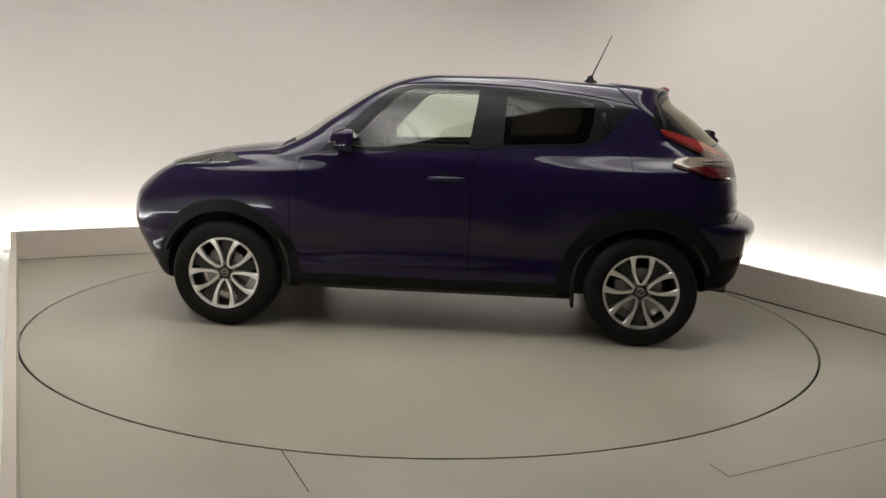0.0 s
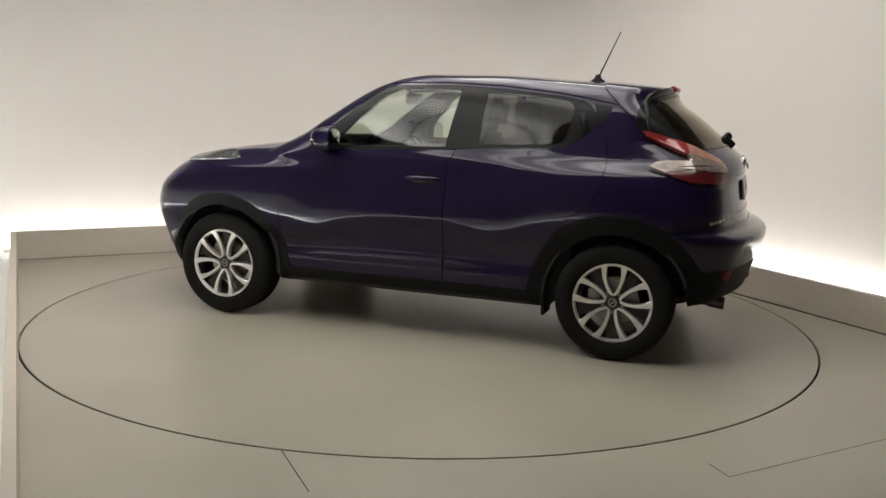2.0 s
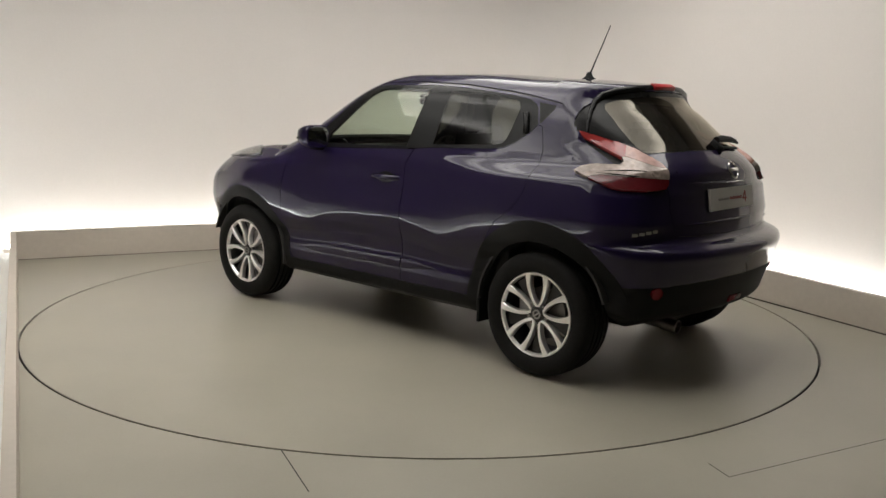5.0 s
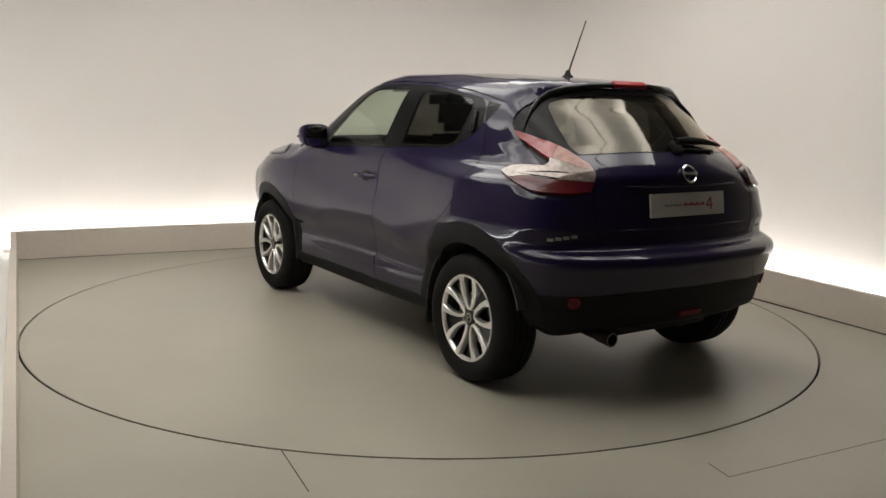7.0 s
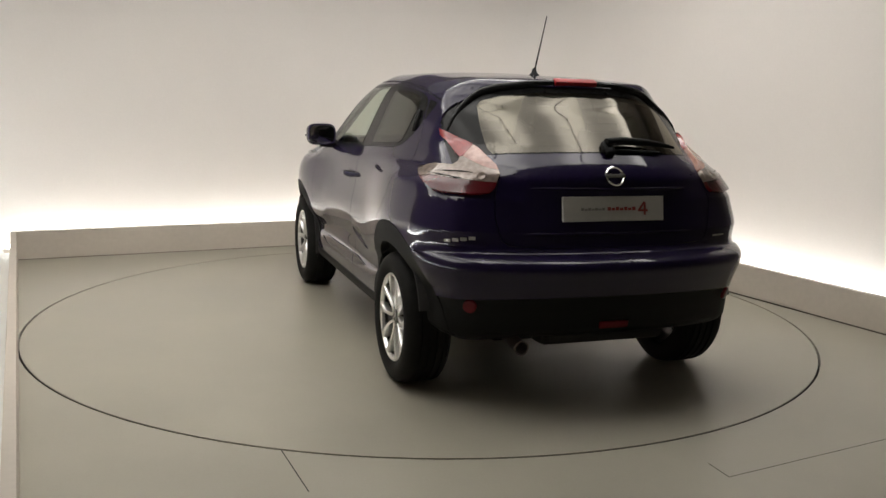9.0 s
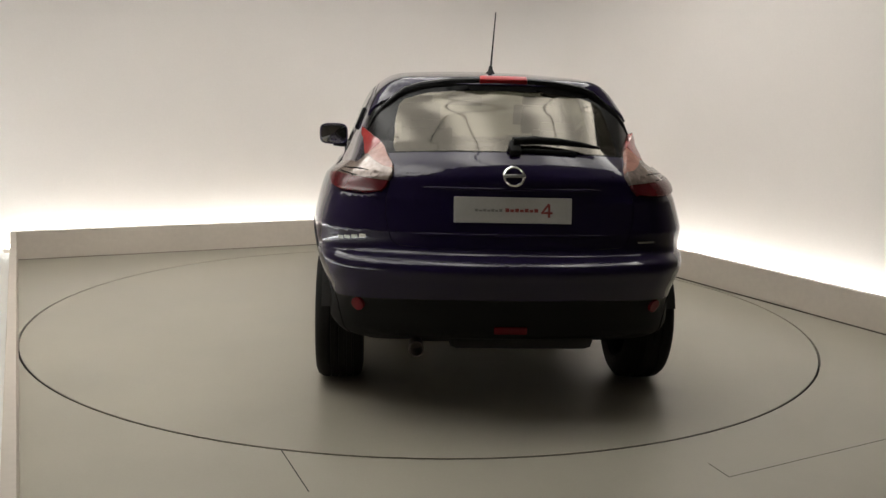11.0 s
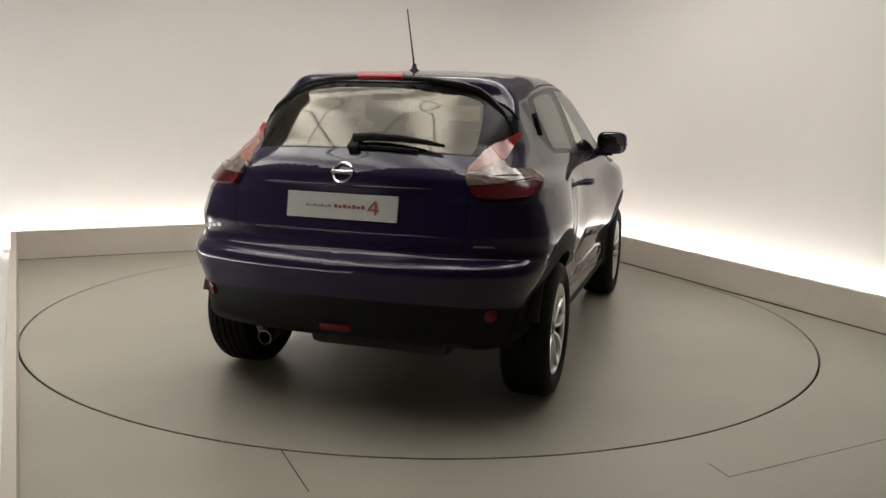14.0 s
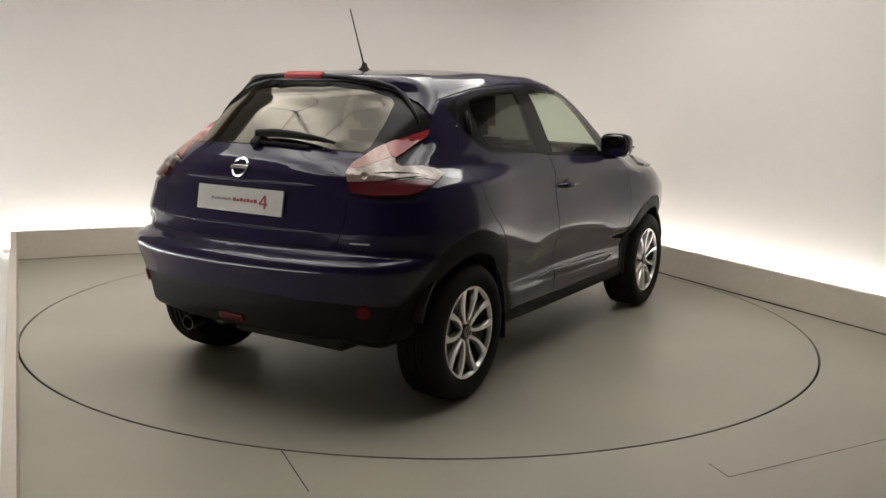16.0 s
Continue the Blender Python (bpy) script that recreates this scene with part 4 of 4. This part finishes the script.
# exhaust
bm = bmesh.new()
tube(bm, [(-1.40, 0.38, 0.30), (-1.62, 0.40, 0.305), (-1.75, 0.41, 0.302)], 0.028, 16)
lathe_at = Matrix.Translation((-1.75, 0.41, 0.302)) @ Matrix.Rotation(radians(-94), 4, "Y")
exhaust = part("exhaust", bm, EXHAUST, car, "steel exhaust pipe", smooth=50)
bm = bmesh.new()
lathe(bm, [(0.033, 0.0), (0.036, 0.09), (0.031, 0.09), (0.028, 0.0)], 24, axis="z", close=True)
part("tailpipe", bm, EXHAUST, exhaust, "dull chromed tailpipe", lathe_at, smooth=50)


# ---- wheels ----
# a spoke's distance from its pair's middle line, by radius: pairs meet at the hub and bow apart like a petal
petal = spline([(0.040, 0.004), (0.055, 0.017), (0.075, 0.029), (0.10, 0.039), (0.13, 0.048), (0.16, 0.053), (0.19, 0.055), (0.215, 0.054)])


def build_wheel(at, spin):
    w = thing("wheel", "", "", at)
    tyre = bmesh.new()
    lathe(tyre, [(0.222, 0.000), (0.232, 0.010), (0.262, 0.019), (0.290, 0.018), (0.312, 0.008), (0.324, -0.008), (0.3295, -0.025),
                 (0.330, -0.048), (0.322, -0.050), (0.322, -0.057), (0.330, -0.059), (0.331, -0.085), (0.322, -0.087), (0.322, -0.095), (0.331, -0.097), (0.331, -0.122), (0.322, -0.124), (0.322, -0.132), (0.330, -0.134),
                 (0.330, -0.158), (0.322, -0.160), (0.322, -0.166), (0.3295, -0.168), (0.324, -0.192), (0.305, -0.208), (0.262, -0.215), (0.222, -0.205)], 80)
    part("tyre", tyre, TYRE, w, "black road tyre with tread grooves", smooth=35)
    bm = bmesh.new()
    lathe(bm, [(0.205, -0.010), (0.212, 0.004), (0.221, 0.006), (0.224, 0.001), (0.222, -0.008), (0.210, -0.02)], 80, close=True)
    rim = part("rim", bm, ALLOY, w, "machined alloy rim with paired curved spokes", smooth=40)
    bm = bmesh.new()
    lathe(bm, [(0.210, -0.012), (0.200, -0.04), (0.192, -0.10), (0.205, -0.19), (0.215, -0.20), (0.222, -0.19), (0.200, -0.10), (0.212, -0.02)], 64, close=True)
    part("barrel", bm, RIM_DARK, rim, "dark wheel barrel", smooth=40)
    bm = bmesh.new()
    lathe(bm, [(1e-4, -0.075), (0.135, -0.075), (0.138, -0.078), (0.138, -0.097), (1e-4, -0.099)], 48)
    part("brake_disc", bm, STEEL, w, "worn steel brake disc", smooth=30)
    bm = bmesh.new()
    box(bm, 0.07, 0.15, -0.12, -0.055, -0.07, 0.07, 0.014)
    part("brake_caliper", bm, STEEL, w, "grey brake caliper", Matrix.Rotation(radians(-35), 4, "Y"), smooth=40)
    for k in range(5):
        mid = spin + 2 * math.pi * k / 5
        for side in (1, -1):
            bm = bmesh.new()
            rows = []
            for t in np.linspace(0, 1, 9):
                r = 0.040 + 0.172 * t
                a = mid
                width = 0.0105 + 0.001 * (1 - t) ** 2 + 0.011 * t**3
                depth = -0.008 + 0.008 * t - 0.012 * (1 - t) ** 2
                c = Vector((r * math.cos(a), depth, r * math.sin(a)))
                n = Vector((-math.sin(a), 0, math.cos(a)))
                c = c + n * side * float(petal(np.array(r)))
                rows.append([bm.verts.new(c + n * width), bm.verts.new(c + n * width * 0.75 + Vector((0, 0.005, 0))), bm.verts.new(c - n * width * 0.75 + Vector((0, 0.005, 0))), bm.verts.new(c - n * width), bm.verts.new(c - n * width * 0.9 + Vector((0, -0.03, 0))), bm.verts.new(c + n * width * 0.9 + Vector((0, -0.03, 0)))])
            for p, q in zip(rows, rows[1:]):
                for i in range(6):
                    bm.faces.new((p[i], p[(i + 1) % 6], q[(i + 1) % 6], q[i]))
            bm.faces.new(rows[0][::-1])
            bm.faces.new(rows[-1])
            part("spoke", bm, ALLOY, rim, smooth=40)
        # dark webs behind the pairs and the wheel nuts between them
        bm = bmesh.new()
        a = mid + math.pi / 5
        tube(bm, [(0.057 * math.cos(a), -0.045, 0.057 * math.sin(a)), (0.057 * math.cos(a), -0.018, 0.057 * math.sin(a))], 0.010, 6)
        part("wheel_nut", bm, STEEL, rim)
        bm = bmesh.new()
        rows = []
        for t in np.linspace(0, 1, 5):
            r, wd = 0.03 + 0.175 * t, 0.012 + 0.020 * t
            c, n = Vector((r * math.cos(a), -0.040 + 0.008 * t, r * math.sin(a))), Vector((-math.sin(a), 0, math.cos(a)))
            rows.append([bm.verts.new(c + n * wd), bm.verts.new(c - n * wd), bm.verts.new(c - n * wd + Vector((0, -0.02, 0))), bm.verts.new(c + n * wd + Vector((0, -0.02, 0)))])
        for p, q in zip(rows, rows[1:]):
            for i in range(4):
                bm.faces.new((p[i], p[(i + 1) % 4], q[(i + 1) % 4], q[i]))
        bm.faces.new(rows[-1])
        part("spoke_web", bm, RIM_DARK, rim, "dark painted web between the spokes", smooth=40)
    bm = bmesh.new()
    lathe(bm, [(1e-4, -0.012), (0.024, -0.012), (0.030, -0.016), (0.048, -0.024), (0.060, -0.045)], 32)
    part("hub", bm, RIM_DARK, rim, "dark hub", smooth=40)
    bm = bmesh.new()
    lathe(bm, [(0.017, -0.011), (0.024, -0.010), (0.026, -0.013)], 24)
    box(bm, -0.022, 0.022, -0.012, -0.0085, -0.004, 0.004)
    part("hub_cap", bm, STEEL, rim, "grey hub cap", smooth=40)
    w.parent = car
    return w


first = build_wheel(Matrix.Translation((1.265, 0.868, 0.331)), radians(128))
for x, s, spin in ((-1.265, 1, 38), (1.265, -1, 20), (-1.265, -1, 38)):
    copy_thing(first, Matrix.Translation((x, 0.868 * s, 0.331)) @ Matrix.Rotation(math.pi if s < 0 else 0, 4, "Z") @ Matrix.Rotation(radians(spin), 4, "Y"))

# wheel wells
for cx in (1.265, -1.265):
    for s in (1, -1):
        bm = bmesh.new()
        rows = []
        span = (-0.10, math.pi - 0.30) if cx < 0 else (0.30, math.pi + 0.10)
        for t in np.linspace(*span, 30):
            rows.append([bm.verts.new((cx + r * math.cos(t), y * s, 0.33 + r * math.sin(t))) for r, y in ((0.400, 0.90 - 0.05), (0.400, 0.52), (0.412, 0.52), (0.412, 0.85))])
        for p, q in zip(rows, rows[1:]):
            for i in range(4):
                bm.faces.new((p[i], p[(i + 1) % 4], q[(i + 1) % 4], q[i]))
        part("wheel_well", bm, LINING, car, "dark wheel arch liner", smooth=50)
        bm = bmesh.new()
        prism(bm, [(cx + 0.41 * math.cos(t), 0.33 + 0.41 * math.sin(t)) for t in np.linspace(*span, 30)], 0.50, 0.52)
        for v in bm.verts:
            v.co = Vector((v.co.x, v.co.z * s, v.co.y))
        part("wheel_well", bm, LINING, car, "dark wheel arch liner")
bm = bmesh.new()
for x in (1.265, -1.265):
    tube(bm, [(x, -0.75, 0.32), (x, 0.75, 0.32)], 0.035, 10)
box(bm, -1.0, 1.0, -0.12, 0.12, 0.16, 0.22, 0.03)
box(bm, -1.70, -1.0, -0.45, 0.25, 0.25, 0.34, 0.04)
part("underframe", bm, LINING, car, "dark axles and underfloor parts", smooth=40)

# ---- cabin ----
bm = bmesh.new()
box(bm, -0.82, 1.05, -0.72, 0.72, 0.27, 0.31, 0.015)
box(bm, -1.70, -0.82, -0.46, 0.46, 0.37, 0.41, 0.015)
box(bm, -1.74, -1.62, -0.46, 0.46, 0.42, 1.08, 0.03)
box(bm, 0.98, 1.04, -0.70, 0.70, 0.28, 1.08, 0.02)
for s in (1, -1):
    box(bm, -1.00, 1.0, 0.735 * s - 0.03, 0.735 * s + 0.03, 0.28, 1.085, 0.02)
    box(bm, -1.65, -1.00, 0.60 * s - 0.03, 0.60 * s + 0.03, 0.50, 1.13, 0.02)
part("cabin_lining", bm, LINING, car, "dark cabin floor and door linings", smooth=40)
bm = bmesh.new()
rows = []
for x in np.linspace(0.10, -1.30, 15):
    zt = float(top_line(np.array(x))) - 0.045
    rows.append([bm.verts.new((x, y, zt - 0.10 * y * y - (0.05 if abs(y) > 0.5 else 0))) for y in np.linspace(-0.54, 0.54, 9)])
for p, q in zip(rows, rows[1:]):
    for i in range(8):
        bm.faces.new((p[i], p[i + 1], q[i + 1], q[i]))
part("headlining", bm, HEADLINER, car, "pale roof lining", smooth=60)


def cushion(x0, x1, y0, y1, z0, z1, r, lean=0.0, puff=0.012):
    bm = bmesh.new()
    box(bm, -(x1 - x0) / 2, (x1 - x0) / 2, y0, y1, 0, z1 - z0)
    bmesh.ops.bevel(bm, geom=bm.edges[:], offset=r, segments=4, affect="EDGES")
    bmesh.ops.transform(bm, matrix=Matrix.Translation(((x0 + x1) / 2, 0, z0)) @ Matrix.Rotation(radians(lean), 4, "Y"), verts=bm.verts)
    return bm


for s in (1, -1):
    y = 0.36 * s
    seat = part("front_seat", cushion(-0.22, 0.32, y - 0.25, y + 0.25, 0.42, 0.58, 0.06), SEAT_CLOTH, car, "charcoal cloth front seat", smooth=60)
    part("backrest", cushion(-0.30, -0.16, y - 0.24, y + 0.24, 0.54, 1.24, 0.065, -13), SEAT_CLOTH, seat, smooth=60)
    part("headrest", cushion(-0.435, -0.325, y - 0.14, y + 0.14, 1.235, 1.455, 0.05, -8), SEAT_CLOTH, seat, smooth=60)
    bm = bmesh.new()
    for d in (-0.06, 0.06):
        tube(bm, [(-0.36, y + d, 1.18), (-0.38, y + d, 1.28)], 0.007, 8)
    part("headrest_post", bm, CHROME, seat, smooth=60)
bench = part("rear_seat", cushion(-1.00, -0.52, -0.62, 0.62, 0.44, 0.60, 0.06), SEAT_CLOTH, car, "charcoal cloth rear bench", smooth=60)
part("backrest", cushion(-0.96, -0.83, -0.60, 0.60, 0.56, 1.12, 0.06, -18), SEAT_CLOTH, bench, smooth=60)
for y in (-0.34, 0.34):
    part("headrest", cushion(-1.13, -1.03, y - 0.13, y + 0.13, 1.12, 1.32, 0.04, -12), SEAT_CLOTH, bench, smooth=60)
bm = bmesh.new()
box(bm, 0.50, 1.0, -0.70, 0.70, 0.62, 1.06, 0.07)
dash = part("dashboard", bm, LINING, car, "dark moulded dashboard", smooth=50)
bm = bmesh.new()
lathe(bm, [(0.185 + 0.014 * math.cos(t), 0.014 * math.sin(t)) for t in [2 * math.pi * k / 10 for k in range(10)]], 36, axis="z", close=True)
box(bm, -0.18, 0.18, -0.03, 0.03, -0.012, 0.012, 0.008)
box(bm, -0.03, 0.03, -0.18, 0.02, -0.012, 0.012, 0.008)
# right-hand drive
part("steering_wheel", bm, LINING, dash, "black steering wheel", Matrix.Translation((0.40, -0.36, 0.98)) @ Matrix.Rotation(radians(-66), 4, "Y") @ Matrix.Rotation(radians(90), 4, "Z"), smooth=50)
bm = bmesh.new()
box(bm, -0.018, 0.018, -0.12, 0.12, -0.035, 0.035, 0.014)
tube(bm, [(0.01, 0, 0.02), (0.06, 0, 0.08)], 0.010, 8)
part("interior_mirror", bm, LINING, car, "black interior mirror", Matrix.Translation((0.30, 0, 1.42)), smooth=50)


def motions():
    """The disc turns steadily and carries the car."""
    rows, disc = [], []
    for k in range(17):
        a = TURN_START + TURN_RATE * k
        off = Matrix.Rotation(radians(a), 3, "Z") @ Vector((-0.0941, -0.2629, 0))
        rows.append((float(k), pose(off.x, off.y, 0.001, 0, 0, a)))
        disc.append((float(k), pose(0, 0, 0, 0, 0, a)))
    walk(car, rows)
    walk(turntable, disc)


motions()
